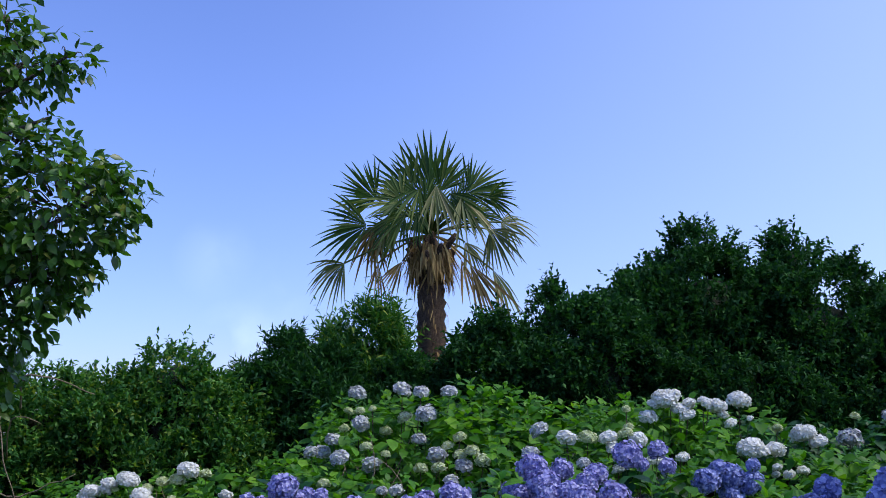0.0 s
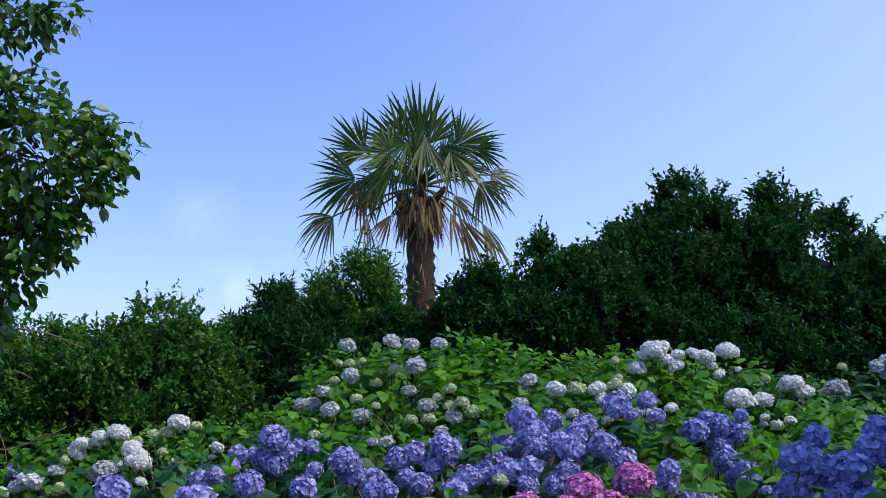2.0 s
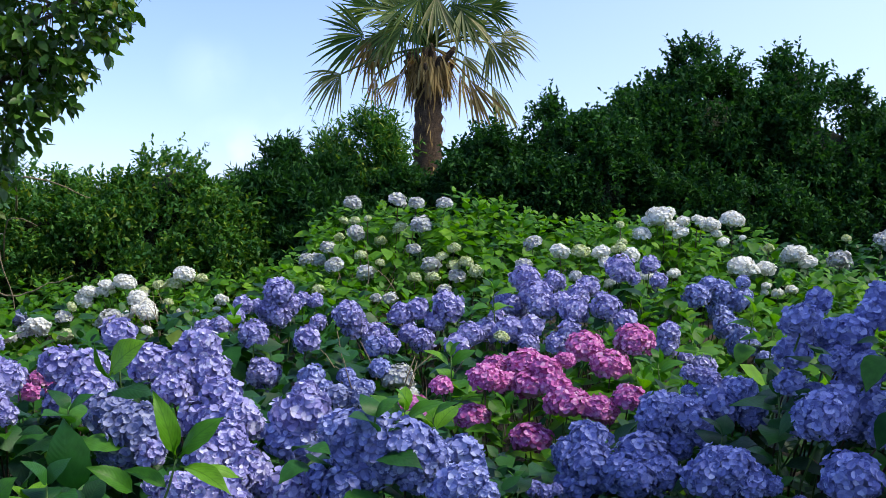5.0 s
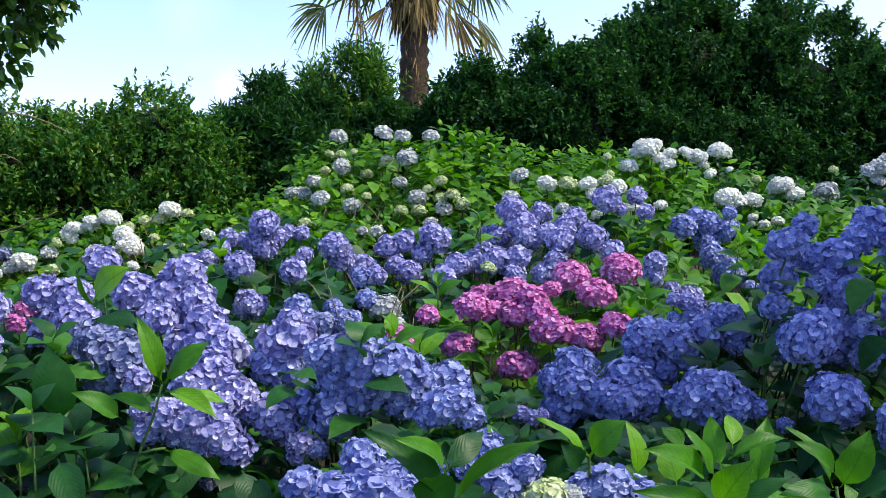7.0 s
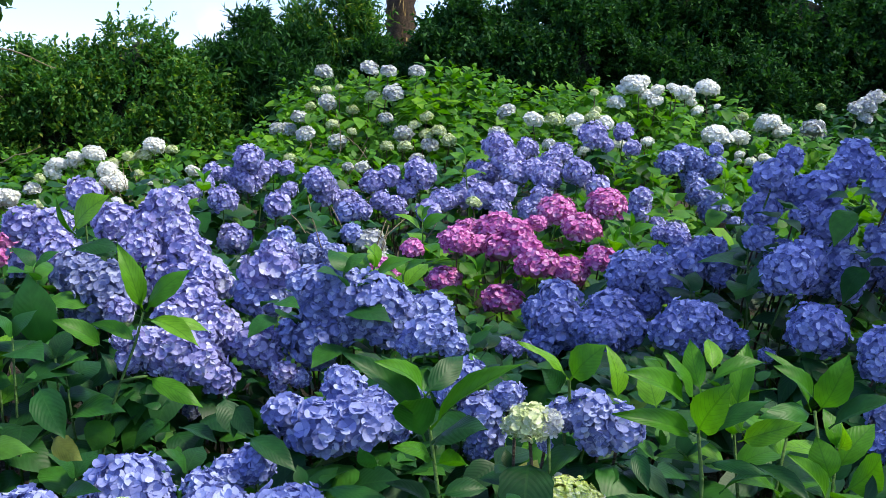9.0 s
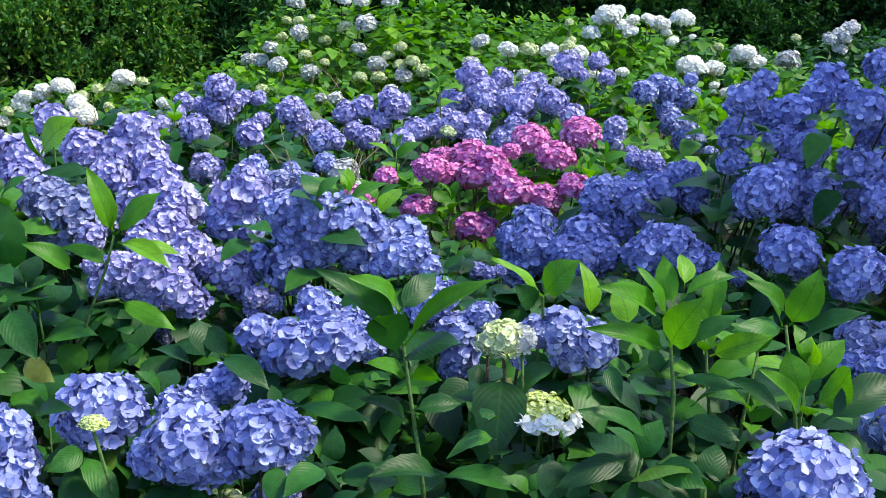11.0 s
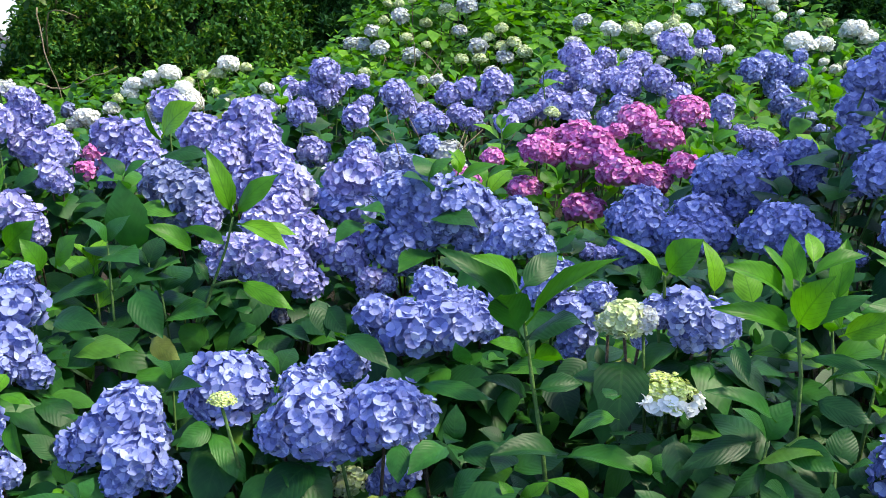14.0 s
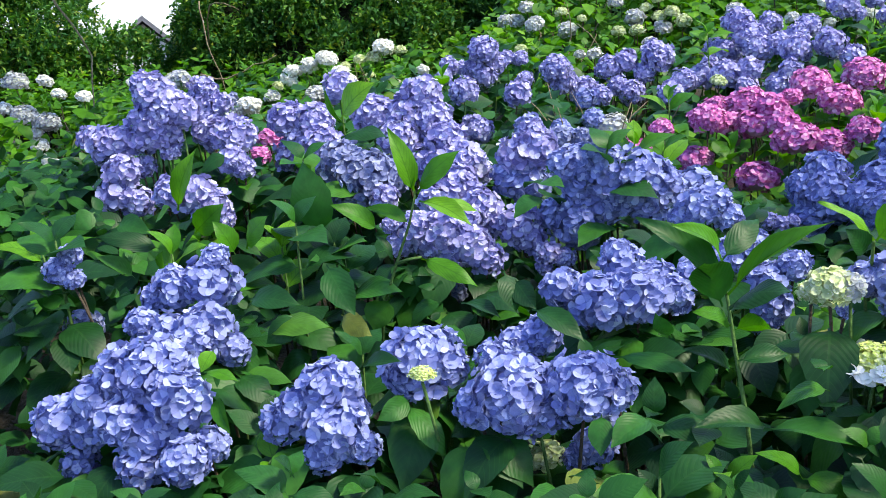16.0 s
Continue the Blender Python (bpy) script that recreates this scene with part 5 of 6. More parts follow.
for bush, x, y, z in (
        ("right_centre", 0.75, 3.2, 1.11), ("right_mass", 0.87, 3.1, 1.23), ("left_mass", -0.9, 2.9, 1.19), ("left_low", -0.77, 2.4, 1.11), ("left_low", -0.72, 2.5, 1.05),
        ("centre_front", -0.15, 2.8, 1.2), ("blue_mid_low", -0.17, 3.6, 1.11), ("far_bank", 0.09, 7.45, 1.95), ("far_bank", 0.18, 7.4, 1.90), ("far_bank", 0.27, 7.35, 1.88),
        ("far_bank", 0.36, 7.3, 1.83), ("far_bank", 0.44, 7.2, 1.79), ("white_mid", 0.82, 7.2, 1.66), ("white_mid", 1.11, 7.5, 1.78), ("white_right", 2.07, 7.5, 1.68), ("white_mid", 2.45, 7.6, 1.60)):
    young_shoot(bush, (x + SHOOTS.uniform(-0.08, 0.08), y + 0.12, ground_height(x, y + 0.12)), (x, y, z), 5, 0.14, SHOOTS, y > 5)


# the pairs of leaves that carry each near head
for name, rows in HEADS.items():
    rnd = random.Random(name + "_leaves")
    for x, y, z, r, c in rows:
        if y > 2.75 or r < 0.03:
            continue
        spin = rnd.uniform(0, 180)
        for i in range(5):
            turn = spin + 90 * (i // 2) + 180 * (i % 2) + rnd.uniform(-25, 25)
            p = Vector((x, y, z - r * (0.75 + 0.22 * (i // 2)) - 0.02))
            m = Matrix.Translation(p) @ pose(0, 0, 0, rnd.uniform(-20, 20), rnd.uniform(4, 30), turn)
            m = to_light(m, 0.3) @ Matrix.Diagonal((rnd.uniform(0.55, 0.78),) * 3 + (1,))
            if any(hides_flower(np.array(m @ Vector((d, 0, 0))), 0.8) for d in (0.05, 0.10, 0.15)):
                continue
            part("leaf", rnd.choice(NEAR_LEAVES), None, bushes[name], "", Matrix.Translation(-bushes[name].location) @ m)


# a few leaves that stand before the crowded flowers
for bush, x, y, z in (("right_mass", 0.93, 2.98, 1.38), ("right_mass", 1.08, 2.98, 1.41), ("right_mass_low", 1.10, 2.95, 1.27), ("right_mass_low", 0.90, 2.98, 1.27), ("centre_side", -0.30, 2.75, 1.16)):
    for m in rosette((x, y, z), SHOOTS, 35)[2:6]:
        part("leaf", SHOOTS.choice(NEAR_LEAVES), None, bushes[bush], "", Matrix.Translation(-bushes[bush].location) @ to_light(m, 0.4) @ Matrix.Diagonal((0.55, 0.55, 0.55, 1)))


# thin dry stems left among the leaves
DRY = random.Random(31)
for bush, x, y, z, n in (("far_bank_low", -0.42, 6.6, 1.52, 6), ("far_bank", -0.5, 6.9, 1.58, 5), ("blue_mid_left", -0.25, 4.75, 1.20, 7), ("blue_mid_low", -0.1, 4.3, 1.14, 6), ("white_left", -1.75, 7.4, 1.25, 7), ("white_far_left", -3.1, 6.2, 1.1, 5)):
    o = bushes[bush].location
    for _ in range(n):
        a = Vector((x + DRY.uniform(-0.15, 0.15), y + DRY.uniform(-0.1, 0.1), z - 0.30)) - o
        c = a + Vector((DRY.uniform(-0.22, 0.22), DRY.uniform(-0.15, 0.05), DRY.uniform(0.22, 0.40)))
        sv, sf = tube(bent(a, c, (DRY.uniform(-0.05, 0.05), 0, 0.02), 4), [0.004, 0.0035, 0.003, 0.0025, 0.0015], 4)
        part("dry_stem", to_mesh("dry_stem", sv, sf), PALE_TWIG, bushes[bush], "thin dry brown stem")


# ---- hedges ----
def simple_leaf(length, width):
    """A small pointed leaf, folded a little."""
    v = [(0, 0, 0), (0.45 * length, -0.5 * width, 0.15 * width), (length, 0, -0.08 * length), (0.45 * length, 0.5 * width, 0.15 * width)]
    return v, [(0, 1, 2, 3)], [(q[0] / length, 0.5 + q[1] / width) for q in v]


SMALL_LEAF = simple_leaf(0.050, 0.025)
NARROW_LEAF = simple_leaf(0.074, 0.020)


def leafy_mass(name, label, cat, lumps, count, mat, template, seed, reach=0.17, per=13, core=0.62, up=0.75, twig_mat=BARK, group=""):
    """A dense shrub: twigs with leaves over a group of overlapping swells, with shoots that break its outline."""
    rnd = np.random.RandomState(seed)
    big = len(lumps)
    tufts, outward = [], []
    for c in lumps:
        mean = (c[3] + c[4] + c[5]) / 3
        for _ in range(int(3 + 58 * mean * mean)):
            d = rnd.normal(size=3)
            d[1], d[2] = d[1] - 0.35, abs(d[2]) * 1.1 - 0.25
            d /= np.linalg.norm(d)
            s = rnd.uniform(0.10, 0.24) * (1.0 if mean > 0.4 else 0.7)
            k = rnd.uniform(0.66, 0.84)
            tufts.append((c[0] + d[0] * c[3] * k, c[1] + d[1] * c[4] * k, c[2] + d[2] * c[5] * k, s, s, s * rnd.uniform(0.85, 1.5)))
            outward.append(d)
    lumps = list(lumps) + tufts
    centres, radii = np.array([l[:3] for l in lumps], float), np.array([l[3:] for l in lumps], float)
    out = np.concatenate([np.zeros((big, 3)), np.array(outward)])
    area = radii[:, 0] * (radii[:, 0] + radii[:, 2])
    area[:big] *= 0.16 * area[big:].sum() / area[:big].sum()
    pick = rnd.choice(len(lumps), count, p=area / area.sum())
    d = rnd.normal(size=(count, 3)) + out[pick] * 0.9
    d[:, 1] -= 0.15
    d[:, 2] += 0.45
    d /= np.linalg.norm(d, axis=1, keepdims=True)
    shell = 0.78 + 0.24 * rnd.rand(count)
    rough_ = np.array([noise.noise(Vector(v) * 3.6 + Vector((seed, k, 0))) for v, k in zip(d.tolist(), pick.tolist())])
    p = centres[pick] + d * radii[pick] * (shell + 0.24 * rough_)[:, None]
    inside = np.zeros(count, bool)
    for c, r in zip(centres[:big], radii):
        inside |= (((p - c) / r) ** 2).sum(1) < 0.50
    ground = np.array([ground_height(a, b) for a, b in p[:, :2]])
    ok = ~inside & (p[:, 2] > ground + 0.05)
    p, d = p[ok], d[ok]
    n = len(p)
    lead = d * 0.7 + rnd.normal(size=(n, 3)) * 0.5
    lead[:, 2] += up
    lead /= np.linalg.norm(lead, axis=1, keepdims=True)
    length = reach * rnd.uniform(0.45, 1.1, n) * np.where(rnd.rand(n) < 0.05, 1.7, 1.0)
    mats = []
    for k in range(per):
        u = (k + 0.5) / per
        o = p + lead * (length * u)[:, None]
        a = lead * 0.55 + rnd.normal(size=(n, 3)) * 0.75
        upv = np.array((0, 0, 1.0)) + rnd.normal(size=(n, 3)) * 0.5
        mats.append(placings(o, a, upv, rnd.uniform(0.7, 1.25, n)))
    thing = new(name)
    cx, cy = float(centres[:, 0].mean()), float(centres[:, 1].mean())
    thing.location = (cx, cy, ground_height(cx, cy))
    tagged(thing, label, cat, group)
    back = Matrix.Translation(-thing.location)
    part("foliage", joined("foliage", template, np.concatenate(mats), mat), None, thing, "", back)["kind"] = "stuff"
    # a dark solid core in each swell stands in for shade between the leaves
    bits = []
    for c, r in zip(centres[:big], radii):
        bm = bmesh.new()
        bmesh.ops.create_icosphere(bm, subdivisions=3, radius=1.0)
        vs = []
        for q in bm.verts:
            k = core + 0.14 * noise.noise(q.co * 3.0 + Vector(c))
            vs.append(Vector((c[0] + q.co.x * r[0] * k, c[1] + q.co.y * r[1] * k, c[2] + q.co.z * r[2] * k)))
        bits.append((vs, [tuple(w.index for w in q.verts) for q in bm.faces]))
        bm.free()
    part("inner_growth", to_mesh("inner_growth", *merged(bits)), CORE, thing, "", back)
    stems = []
    for c, r in zip(centres[:big], radii):
        g = ground_height(c[0], c[1])
        stems.append(tube(bent((c[0] + 0.1, c[1], g - 0.05), (c[0], c[1], c[2] + r[2] * 0.4), (0.05, 0, 0), 4), [0.05, 0.045, 0.04, 0.03, 0.02], 7))
    for sv, sf in stems:
        part("trunk", to_mesh("trunk", sv, sf), twig_mat, thing, "", back)
    return thing


leafy_mass("hedge_bush", "dense mid-green hedge with light yellowish shoot tips", "hedge", [
    (-2.45, 10.0, 1.36, 0.80, 0.8, 0.78), (-1.95, 10.1, 1.30, 0.6, 0.7, 0.74), (-3.05, 9.9, 1.35, 0.62, 0.7, 0.80), (-2.42, 9.9, 1.98, 0.30, 0.4, 0.42), (-3.55, 9.7, 1.36, 0.44, 0.5, 0.88), (-4.0, 9.9, 0.78, 0.5, 0.6, 0.56), (-4.3, 9.8, 0.60, 0.5, 0.6, 0.56)],
    11000, LIGHT_HEDGE_LEAF, SMALL_LEAF, 3, group="hedge behind the bank")
leafy_mass("hedge_bush", "dense dark green hedge with fine narrow leaves", "hedge", [
    (-1.25, 10.3, 1.46, 0.52, 0.7, 0.78), (-1.55, 10.4, 1.82, 0.36, 0.5, 0.50), (-0.65, 10.2, 1.2, 0.5, 0.6, 0.66)],
    7000, HEDGE_LEAF, NARROW_LEAF, 4, group="hedge behind the bank")
leafy_mass("hedge_bush", "low dark evergreen shrub at the foot of the palm", "shrub", [
    (-0.55, 10.4, 1.62, 0.42, 0.6, 0.60), (-0.15, 10.4, 1.50, 0.40, 0.5, 0.58), (0.42, 10.3, 1.80, 0.62, 0.7, 0.74), (1.15, 10.2, 1.98, 0.75, 0.7, 0.76), (0.84, 10.5, 2.62, 0.14, 0.2, 0.30), (1.35, 10.5, 2.45, 0.3, 0.3, 0.4)],
    9000, HEDGE_LEAF, SMALL_LEAF, 5, group="hedge behind the bank")
leafy_mass("evergreen_tree", "broad dark green evergreen with upright leafy shoots", "tree", [
    (2.38, 10.9, 2.35, 0.80, 1.0, 1.16), (1.78, 10.7, 2.10, 0.72, 0.8, 1.0), (3.2, 10.8, 2.25, 0.90, 1.0, 1.06), (4.2, 10.6, 1.98, 0.95, 1.0, 0.98), (2.4, 10.3, 1.6, 1.3, 0.8, 0.9), (3.9, 10.2, 1.5, 1.3, 0.8, 0.9), (3.06, 10.6, 3.1, 0.16, 0.2, 0.34)],
    21000, HEDGE_LEAF, SMALL_LEAF, 6, group="hedge behind the bank")
leafy_mass("evergreen_tree", "dark evergreen beside the bank, in deep shade", "tree", [
    (5.4, 10.0, 2.1, 1.2, 1.2, 1.3), (6.6, 8.6, 2.3, 1.2, 1.4, 1.6), (5.2, 9.2, 1.3, 1.0, 1.0, 0.8)],
    4500, HEDGE_LEAF, SMALL_LEAF, 7, group="hedge behind the bank")
# added out of view on the right, only to shade the right-hand blue flowers
leafy_mass("evergreen_tree", "unseen evergreen tree added beside the bank to shade part of it", "tree", [
    (3.50, 2.45, 4.60, 0.66, 0.60, 0.55), (3.25, 2.75, 4.25, 0.45, 0.45, 0.40), (3.95, 2.0, 4.2, 0.7, 0.6, 0.6), (4.7, 2.1, 3.4, 1.0, 1.0, 0.9), (4.5, 2.4, 2.3, 0.9, 1.1, 0.9), (5.0, 1.3, 2.0, 0.9, 1.0, 1.2), (3.9, 1.9, 1.3, 0.8, 1.0, 0.8), (4.1, 3.2, 1.5, 0.8, 0.7, 0.9)],
    7500, HEDGE_LEAF, SMALL_LEAF, 13)
leafy_mass("hedge_bush", "sunlit yellow-green hedge with loose climbing shoots", "hedge", [
    (-4.42, 9.2, 0.85, 0.36, 0.6, 0.72), (-4.95, 8.9, 1.20, 0.5, 0.7, 0.9), (-5.5, 8.6, 1.35, 0.7, 0.8, 1.15), (-6.3, 8.2, 1.4, 1.0, 0.9, 1.3)],
    8000, LIGHT_HEDGE_LEAF, SMALL_LEAF, 8, group="hedge behind the bank")
leafy_mass("shrub", "thin open shrub with grey-green lance leaves beside the palm trunk", "shrub", [
    (-0.85, 10.6, 2.36, 0.30, 0.3, 0.42), (-0.6, 10.7, 2.15, 0.22, 0.3, 0.40), (-1.05, 10.6, 2.15, 0.2, 0.3, 0.32), (-0.75, 10.6, 2.05, 0.3, 0.3, 0.3)],
    1500, LIGHT_HEDGE_LEAF, NARROW_LEAF, 9, 0.24, 9, 0.30, 0.7)


# ---- palm ----
def fan_frond(name, hub, crown, way, face, radius, half, droop, mat, seed):
    """A fan leaf: a bowed stalk from the crown to its hub, and pleated strips that spread from it, joined within and free at their tips."""
    rnd = random.Random(seed)
    hub, crown = Vector(hub), Vector(crown)
    way = Vector(way).normalized()
    face = Vector(face)
    face = (face - way * face.dot(way)).normalized()
    side = face.cross(way)
    bits = [tube(bent(crown, hub, (0, 0, 0.05), 4), [0.016, 0.013, 0.011, 0.010, 0.009], 5)]
    n = max(9, int(half / 3.4))
    step = radians(half) / n
    for i in range(n):
        a = radians(half) * (2 * (i + 0.5) / n - 1)
        q = a + rnd.uniform(-0.6, 0.6) * step
        d = way * math.cos(q) + side * math.sin(q)
        across = side * math.cos(q) - way * math.sin(q)
        ln = radius * (0.80 + 0.20 * math.cos(q)) * rnd.uniform(0.74, 1.08)
        dr = droop * rnd.uniform(0.5, 1.5)
        lean = rnd.uniform(-0.16, 0.16)
        v = []
        for u, ww in ((0.02, 0.02), (0.28, 0.28), (0.50, 0.47), (0.75, 0.30), (0.92, 0.13), (1.0, 0.03)):
            c = hub + d * (ln * u) + face * (lean * ln * u * u) + Vector((0, 0, -dr * ln * (0.5 * u ** 2.0 + 0.9 * max(0.0, u - 0.55) ** 1.3)))
            w = ln * math.tan(step) * ww * 1.12
            v += [c - across * w + face * (0.5 * w), c, c + across * w + face * (0.5 * w)]
        bits.append((v, [(k * 3 + t, k * 3 + t + 3, k * 3 + t + 4, k * 3 + t + 1) for k in range(5) for t in range(2)]))
    return to_mesh(name, *merged(bits), None, mat)


def build_palm(x, y, crown):
    g = ground_height(x, y)
    palm = new("fan_palm")
    palm.location = (x, y, g)
    tagged(palm, "fan palm with fibrous trunk and a skirt of dead brown fronds", "palm tree")
    h = crown - g
    n, sides = 40, 20
    v, f = [], []
    for i in range(n + 1):
        u = i / n
        r = 0.112 + 0.03 * math.sin(math.pi * min(u * 1.1, 1)) - (0.07 * max(0, u - 0.93) / 0.07)
        for k in range(sides):
            a = 2 * math.pi * k / sides
            q = r * (1 + 0.20 * noise.noise((math.cos(a) * 3, math.sin(a) * 3, u * 30)) + (0.10 if i % 2 else -0.05))
            v.append((q * math.cos(a) + 0.04 * math.sin(u * 2.2), q * math.sin(a), h * u))
    f = [(i * sides + k, i * sides + (k + 1) % sides, (i + 1) * sides + (k + 1) % sides, (i + 1) * sides + k) for i in range(n) for k in range(sides)]
    f.append(tuple(range(n * sides, (n + 1) * sides)))
    part("trunk", to_mesh("trunk", v, f), FIBRE, palm)
    # stubs of cut stalks under the crown
    rnd = random.Random(21)
    for i in range(18):
        a, z = i * 2.4, h - 0.02 - 0.014 * i
        d = Vector((math.cos(a), math.sin(a), 0))
        sv, sf = tube([Vector((0.04, 0, z - 0.12)) + d * 0.10, Vector((0.04, 0, z - 0.05)) + d * 0.19, Vector((0.04, 0, z + 0.03)) + d * rnd.uniform(0.24, 0.30)], [0.030, 0.032, 0.018], 6)
        part("stalk_stub", to_mesh("stalk_stub", sv, sf), FIBRE, palm)
    # dead strips that hang round the trunk
    strip = leaf_shape(0.30, 0.022, 4, 0.3, 0.3)
    k = 620
    rs = np.random.RandomState(5)
    a, u = rs.uniform(0, 6.283, k), np.where(rs.rand(k) < 0.72, rs.uniform(0.86, 0.97, k), rs.uniform(0.45, 0.86, k))
    rr = 0.14 + 0.10 * np.maximum(0, u - 0.6)
    o = np.stack([rr * np.cos(a) + 0.04 * np.sin(u * 2.2), rr * np.sin(a), h * u], 1)
    way = np.stack([np.cos(a) * 0.50, np.sin(a) * 0.50, -rs.uniform(0.55, 1.2, k)], 1) + rs.normal(size=(k, 3)) * 0.12
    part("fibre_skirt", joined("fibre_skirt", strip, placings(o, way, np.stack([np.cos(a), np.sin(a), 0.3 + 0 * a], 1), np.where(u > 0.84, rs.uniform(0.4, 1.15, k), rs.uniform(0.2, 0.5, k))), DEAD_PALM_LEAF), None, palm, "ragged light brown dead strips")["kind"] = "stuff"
    top = (0.04, 0, h)
    # hub across and up from the crown, turn in degrees, blade length, half spread, droop, depth
    live = ((0.0, 0.46, 96, 0.64, 54, 0.0, 0.05), (0.09, 0.42, 66, 0.50, 46, 0.03, -0.10), (-0.17, 0.42, 124, 0.56, 50, 0.05, 0.0), (-0.55, 0.38, 148, 0.50, 68, 0.08, 0.05),
            (-0.32, 0.30, 168, 0.42, 74, 0.18, -0.15), (-0.64, 0.10, 182, 0.55, 64, 0.20, 0.0), (0.38, 0.44, 30, 0.50, 70, 0.12, 0.05), (0.34, 0.42, 85, 0.33, 40, 0.0, 0.10),
            (0.58, 0.36, 2, 0.33, 64, 0.25, -0.10), (-0.25, 0.16, 214, 0.44, 64, 0.35, -0.20), (-0.10, 0.42, 246, 0.46, 44, 0.30, -0.26), (0.20, 0.38, 316, 0.45, 46, 0.35, -0.20),
            (-0.05, 0.30, 100, 0.34, 60, 0.10, -0.20), (-0.28, 0.34, 118, 0.36, 60, 0.12, -0.1), (0.24, 0.30, 58, 0.34, 60, 0.14, -0.1), (-0.34, 0.06, 196, 0.42, 60, 0.3, 0.15), (0.44, 0.22, 8, 0.36, 60, 0.3, 0.1), (-0.12, 0.16, 262, 0.34, 50, 0.2, -0.3),
            (0.0, 0.24, 92, 0.30, 84, 0.15, 0.2), (-0.22, 0.24, 150, 0.30, 80, 0.2, 0.2), (0.22, 0.24, 30, 0.32, 80, 0.2, 0.2), (-0.40, 0.36, 100, 0.24, 60, 0.1, 0.1), (0.04, 0.36, 90, 0.34, 84, 0.1, 0.3), (-0.30, 0.28, 170, 0.34, 84, 0.3, 0.25), (0.34, 0.26, 10, 0.34, 84, 0.3, 0.25))
    old = ((0.06, 0.44, 276, 0.52, 34, 0.15, -0.30), (0.31, 0.34, 290, 0.52, 44, 0.30, -0.22), (0.70, 0.12, -14, 0.38, 74, 0.50, 0.0), (0.59, 0.03, -52, 0.42, 58, 0.30, -0.10),
           (0.34, -0.06, -58, 0.40, 52, 0.30, 0.10), (-0.45, 0.14, 244, 0.42, 58, 0.30, 0.05), (-0.87, -0.27, 214, 0.40, 58, 0.60, 0.05), (0.62, -0.36, -64, 0.54, 34, 0.25, 0.05))
    dead = ((-0.59, 0.08, 256, 0.44, 44, 0.30, 0.10), (-0.53, -0.28, 264, 0.42, 22, 0.20, 0.0), (0.39, -0.31, -60, 0.64, 24, 0.15, -0.05), (-0.28, -0.28, 236, 0.34, 26, 0.20, -0.10), (0.30, -0.25, -76, 0.48, 24, 0.1, 0.0))
    for name, rows, mat in (("frond", live, PALM_LEAF), ("frond", old, OLD_PALM_LEAF), ("dead_frond", dead, DEAD_PALM_LEAF)):
        for i, (dx, dz, turn, blade, half, droop, back) in enumerate(rows):
            a = radians(turn)
            me = fan_frond(name, (top[0] + dx, back, top[2] + dz), top, (math.cos(a), back * 0.8, math.sin(a)), (0.7 * math.sin(i * 2.1), -1.0, 0.2 + 0.6 * math.sin(i * 3.7)), blade, half * 1.0, droop, mat, 30 + i)
            part(name, me, None, palm)


build_palm(-0.30, 11.3, 3.62)


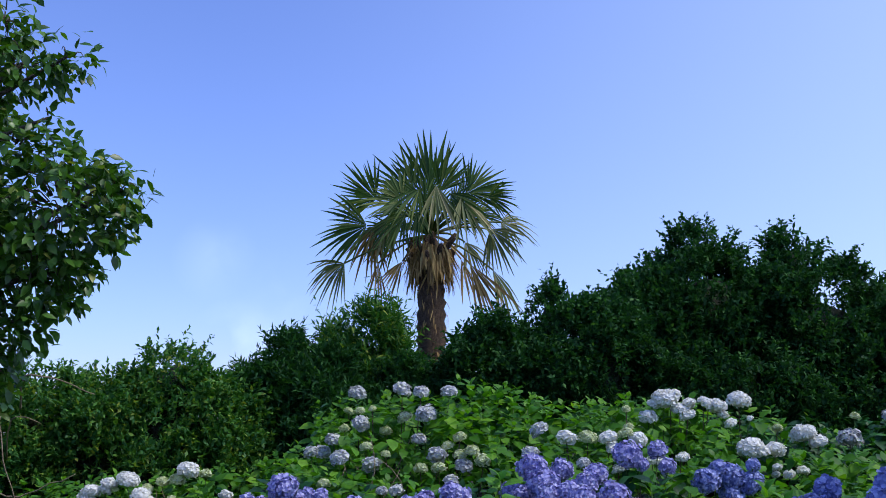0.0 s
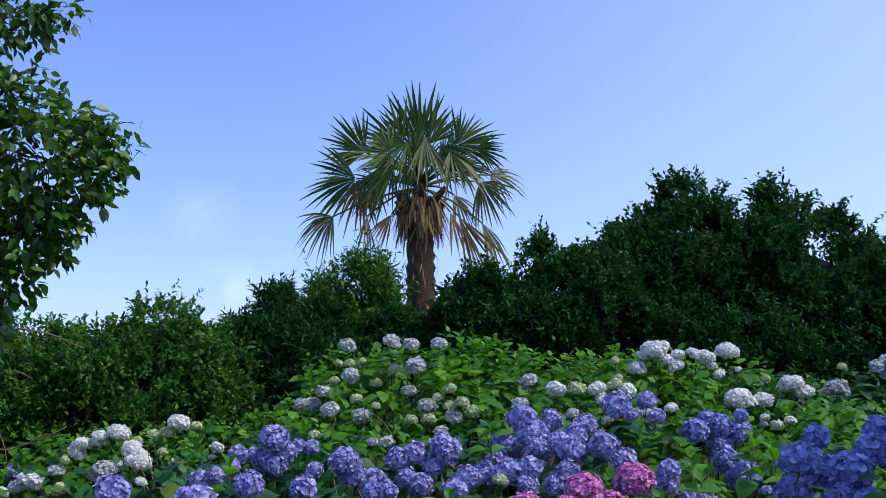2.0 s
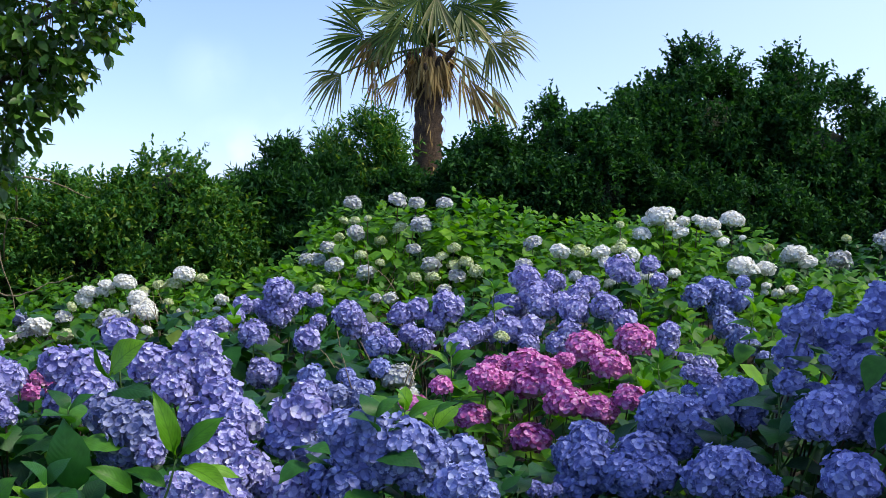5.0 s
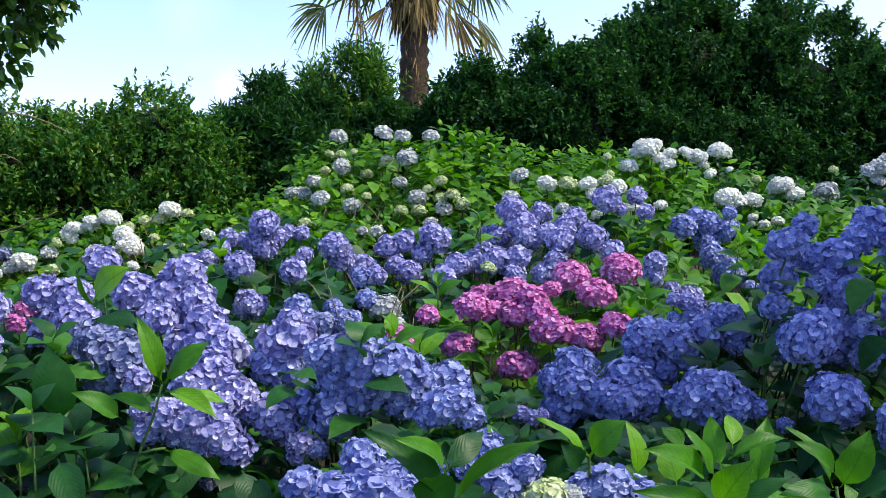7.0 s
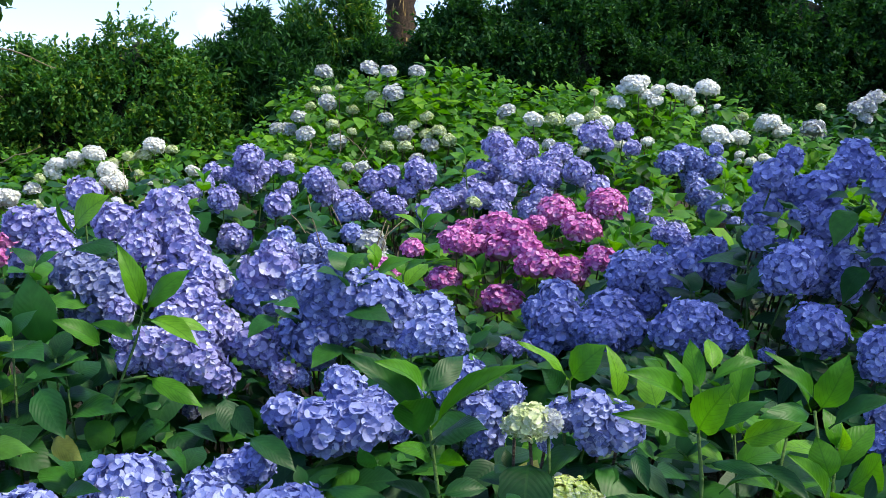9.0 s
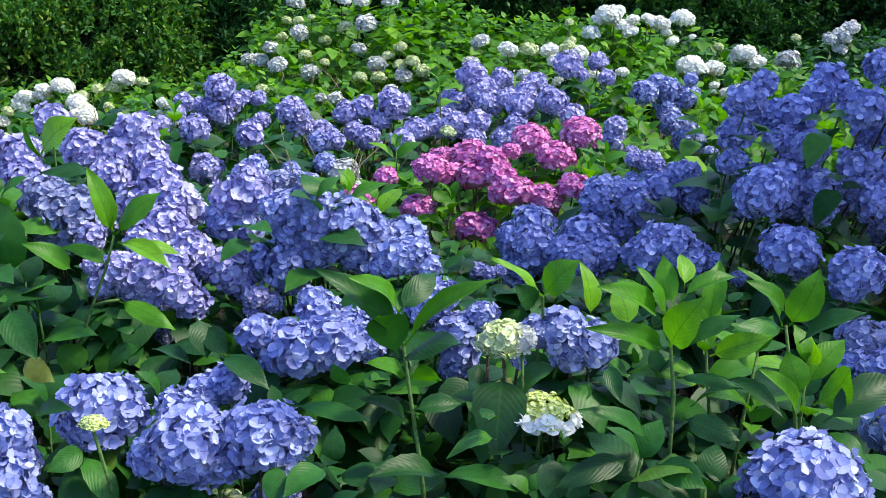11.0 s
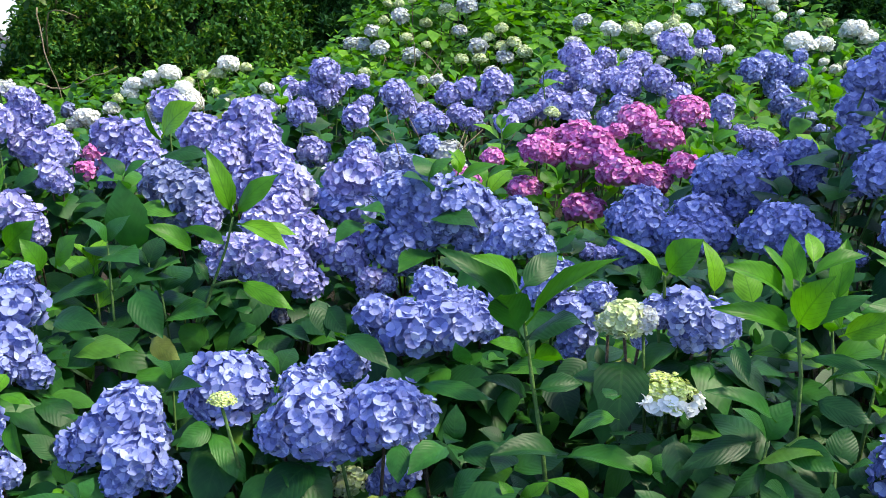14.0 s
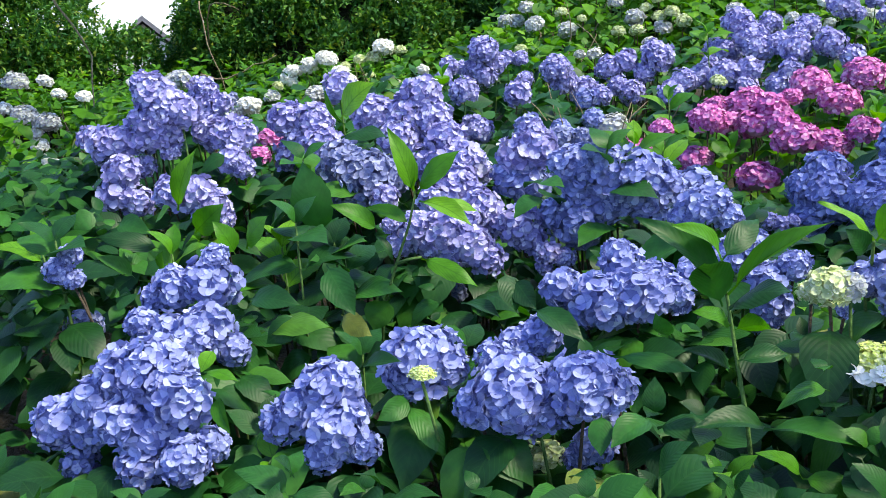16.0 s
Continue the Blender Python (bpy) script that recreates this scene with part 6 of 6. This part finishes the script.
# ---- the tree whose branches reach in ----
def build_tree():
    rnd = random.Random(8)
    rs = np.random.RandomState(8)
    g = ground_height(-4.4, 5.9)
    tree = new("camellia_tree")
    tree.location = (-4.4, 5.9, g)
    tagged(tree, "broad-leaved evergreen tree with glossy leaves and thin twigs", "tree")
    back = Matrix.Translation(-tree.location)
    sv, sf = tube([(-4.4, 5.9, g - 0.1), (-4.38, 5.9, 1.0), (-4.3, 5.85, 2.0), (-4.1, 5.8, 3.0), (-3.9, 5.8, 3.9)], [0.13, 0.11, 0.10, 0.08, 0.05], 10)
    part("trunk", to_mesh("trunk", sv, sf), BARK, tree, "", back)
    # swells of foliage: centre and radii
    lumps = [(-1.93, 5.6, 2.76, 0.35, 0.34, 0.31), (-1.70, 5.6, 2.82, 0.17, 0.2, 0.13), (-2.06, 5.6, 2.42, 0.24, 0.26, 0.20), (-1.92, 5.6, 2.46, 0.13, 0.16, 0.13), (-2.12, 5.6, 2.20, 0.14, 0.2, 0.10),
             (-2.15, 5.6, 3.52, 0.19, 0.2, 0.13), (-1.94, 5.6, 3.54, 0.11, 0.12, 0.05), (-2.27, 5.6, 3.76, 0.13, 0.2, 0.13), (-2.02, 5.6, 3.22, 0.06, 0.08, 0.04), (-2.20, 5.6, 3.08, 0.20, 0.2, 0.12),
             (-2.75, 5.7, 3.45, 0.50, 0.5, 0.50), (-2.62, 5.7, 2.62, 0.49, 0.5, 0.49), (-3.4, 5.8, 3.2, 0.8, 0.7, 0.9), (-2.38, 5.7, 1.98, 0.24, 0.3, 0.18), (-2.6, 5.8, 2.15, 0.3, 0.3, 0.3)]
    mats, twigs = [], []
    for n, (cx, cy, cz, rx, ry, rz) in enumerate(lumps):
        start = Vector((-4.25 + 0.1 * (n % 3), 5.85, 1.9 + 0.13 * n))
        limb = bent(start, (cx, cy, cz), (0, 0, -0.12), 6)
        sv, sf = tube(limb, [0.045, 0.04, 0.032, 0.026, 0.02, 0.014, 0.008], 7)
        part("limb", to_mesh("limb", sv, sf), BARK, tree, "", back)
        count = int(440 * rx * rz / 0.18)
        for _ in range(count):
            d = Vector(rs.normal(size=3))
            d.normalize()
            q = Vector((cx + d.x * rx * rnd.uniform(0.5, 1), cy + d.y * ry * rnd.uniform(0.4, 1), cz + d.z * rz * rnd.uniform(0.5, 1)))
            if rnd.random() < 0.24:
                inner = Vector((cx, cy, cz)).lerp(q, 0.35)
                twigs.append(tube(bent(inner, q, (0, 0, 0.03), 3), [0.006, 0.004, 0.003, 0.0018], 4))
            lead = (d * 0.6 + Vector((0.15, -0.1, -0.25)) + Vector(rs.normal(size=3)) * 0.35).normalized()
            for k in range(4):
                o = q + lead * 0.035 * k
                a = lead * 0.5 + Vector(rs.normal(size=3)) * 0.6 + Vector((0, 0, -0.25))
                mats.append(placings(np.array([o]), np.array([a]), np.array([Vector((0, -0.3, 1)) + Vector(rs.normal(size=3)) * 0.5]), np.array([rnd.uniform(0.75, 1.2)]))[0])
    part("foliage", joined("foliage", leaf_shape(0.068, 0.038, 3, 0.16, 0.18), mats, TREE_LEAF), None, tree, "", back)["kind"] = "stuff"
    part("twig_work", to_mesh("twig_work", *merged(twigs)), BARK, tree, "", back)["kind"] = "stuff"


build_tree()

# ---- bare branches in front of the hedge ----
for pts, r in (([(-3.6, 9.5, 1.75), (-3.24, 8.6, 2.09), (-2.95, 8.6, 2.06), (-2.70, 8.6, 1.96)], 0.013), ([(-3.7, 9.5, 1.30), (-3.3, 8.55, 1.78), (-3.05, 8.5, 1.74)], 0.010),
               ([(-3.15, 7.9, 1.30), (-3.0, 7.9, 1.25), (-2.8, 7.9, 1.31), (-2.58, 7.9, 1.40)], 0.010), ([(-3.12, 7.9, 1.8), (-3.08, 7.9, 1.5), (-3.0, 7.9, 1.25), (-2.9, 7.9, 0.9)], 0.008),
               ([(-3.3, 6.0, 2.0), (-3.17, 6.0, 1.73), (-3.01, 6.0, 1.46), (-3.03, 6.0, 0.9)], 0.012)):
    k = [Vector(q) for q in pts]
    k = [k[0]] + k + [k[-1]]
    way = []
    for i in range(1, len(k) - 2):
        for u in (0.0, 0.25, 0.5, 0.75):
            way.append(0.5 * (2 * k[i] + (k[i + 1] - k[i - 1]) * u + (2 * k[i - 1] - 5 * k[i] + 4 * k[i + 1] - k[i + 2]) * u * u + (3 * k[i] - k[i - 1] - 3 * k[i + 1] + k[i + 2]) * u ** 3)
                       + Vector(noise.noise_vector(Vector((len(way) * 0.9, r * 900, i)))) * 0.022)
    way.append(k[-1])
    sv, sf = tube(way, [r * (0.75 - 0.55 * n / len(way)) for n in range(len(way))], 6)
    tagged(part("bare_branch", to_mesh("bare_branch", sv, sf), PALE_TWIG), "thin bare pale brown branch across the hedge", "branch")


# ---- a house far behind ----
def build_house(x, y, z0):
    house = new("house")
    house.matrix_basis = pose(x, y, z0, 0, 0, 24)
    tagged(house, "cream house gable with grey roof behind the hedge", "house")
    w, d, h, rise = 1.7, 4.0, 5.0, 1.5
    v = [(-w, -d, 0), (w, -d, 0), (w, d, 0), (-w, d, 0), (-w, -d, h), (w, -d, h), (w, d, h), (-w, d, h), (0, -d, h + rise), (0, d, h + rise)]
    f = [(0, 1, 5, 8, 4), (1, 2, 6, 5), (2, 3, 7, 9, 6), (3, 0, 4, 7)]
    part("wall", to_mesh("wall", v, f, None, None, False), PLASTER, house)
    for s in (-1, 1):
        e, t = 0.35, 0.16
        a, b = Vector((0, 0, h + rise + 0.08)), Vector((s * (w + e), 0, h - e * rise / w + 0.08))
        v = [(p.x, yy, p.z + k) for k in (0, t) for yy in (-d - e, d + e) for p in (a, b)]
        f = [(0, 1, 3, 2), (4, 6, 7, 5), (0, 4, 5, 1), (2, 3, 7, 6), (1, 5, 7, 3), (0, 2, 6, 4)]
        part("roof", to_mesh("roof", v, f, None, None, False), ROOFING, house)


build_house(-16.25, 36, -4.25)
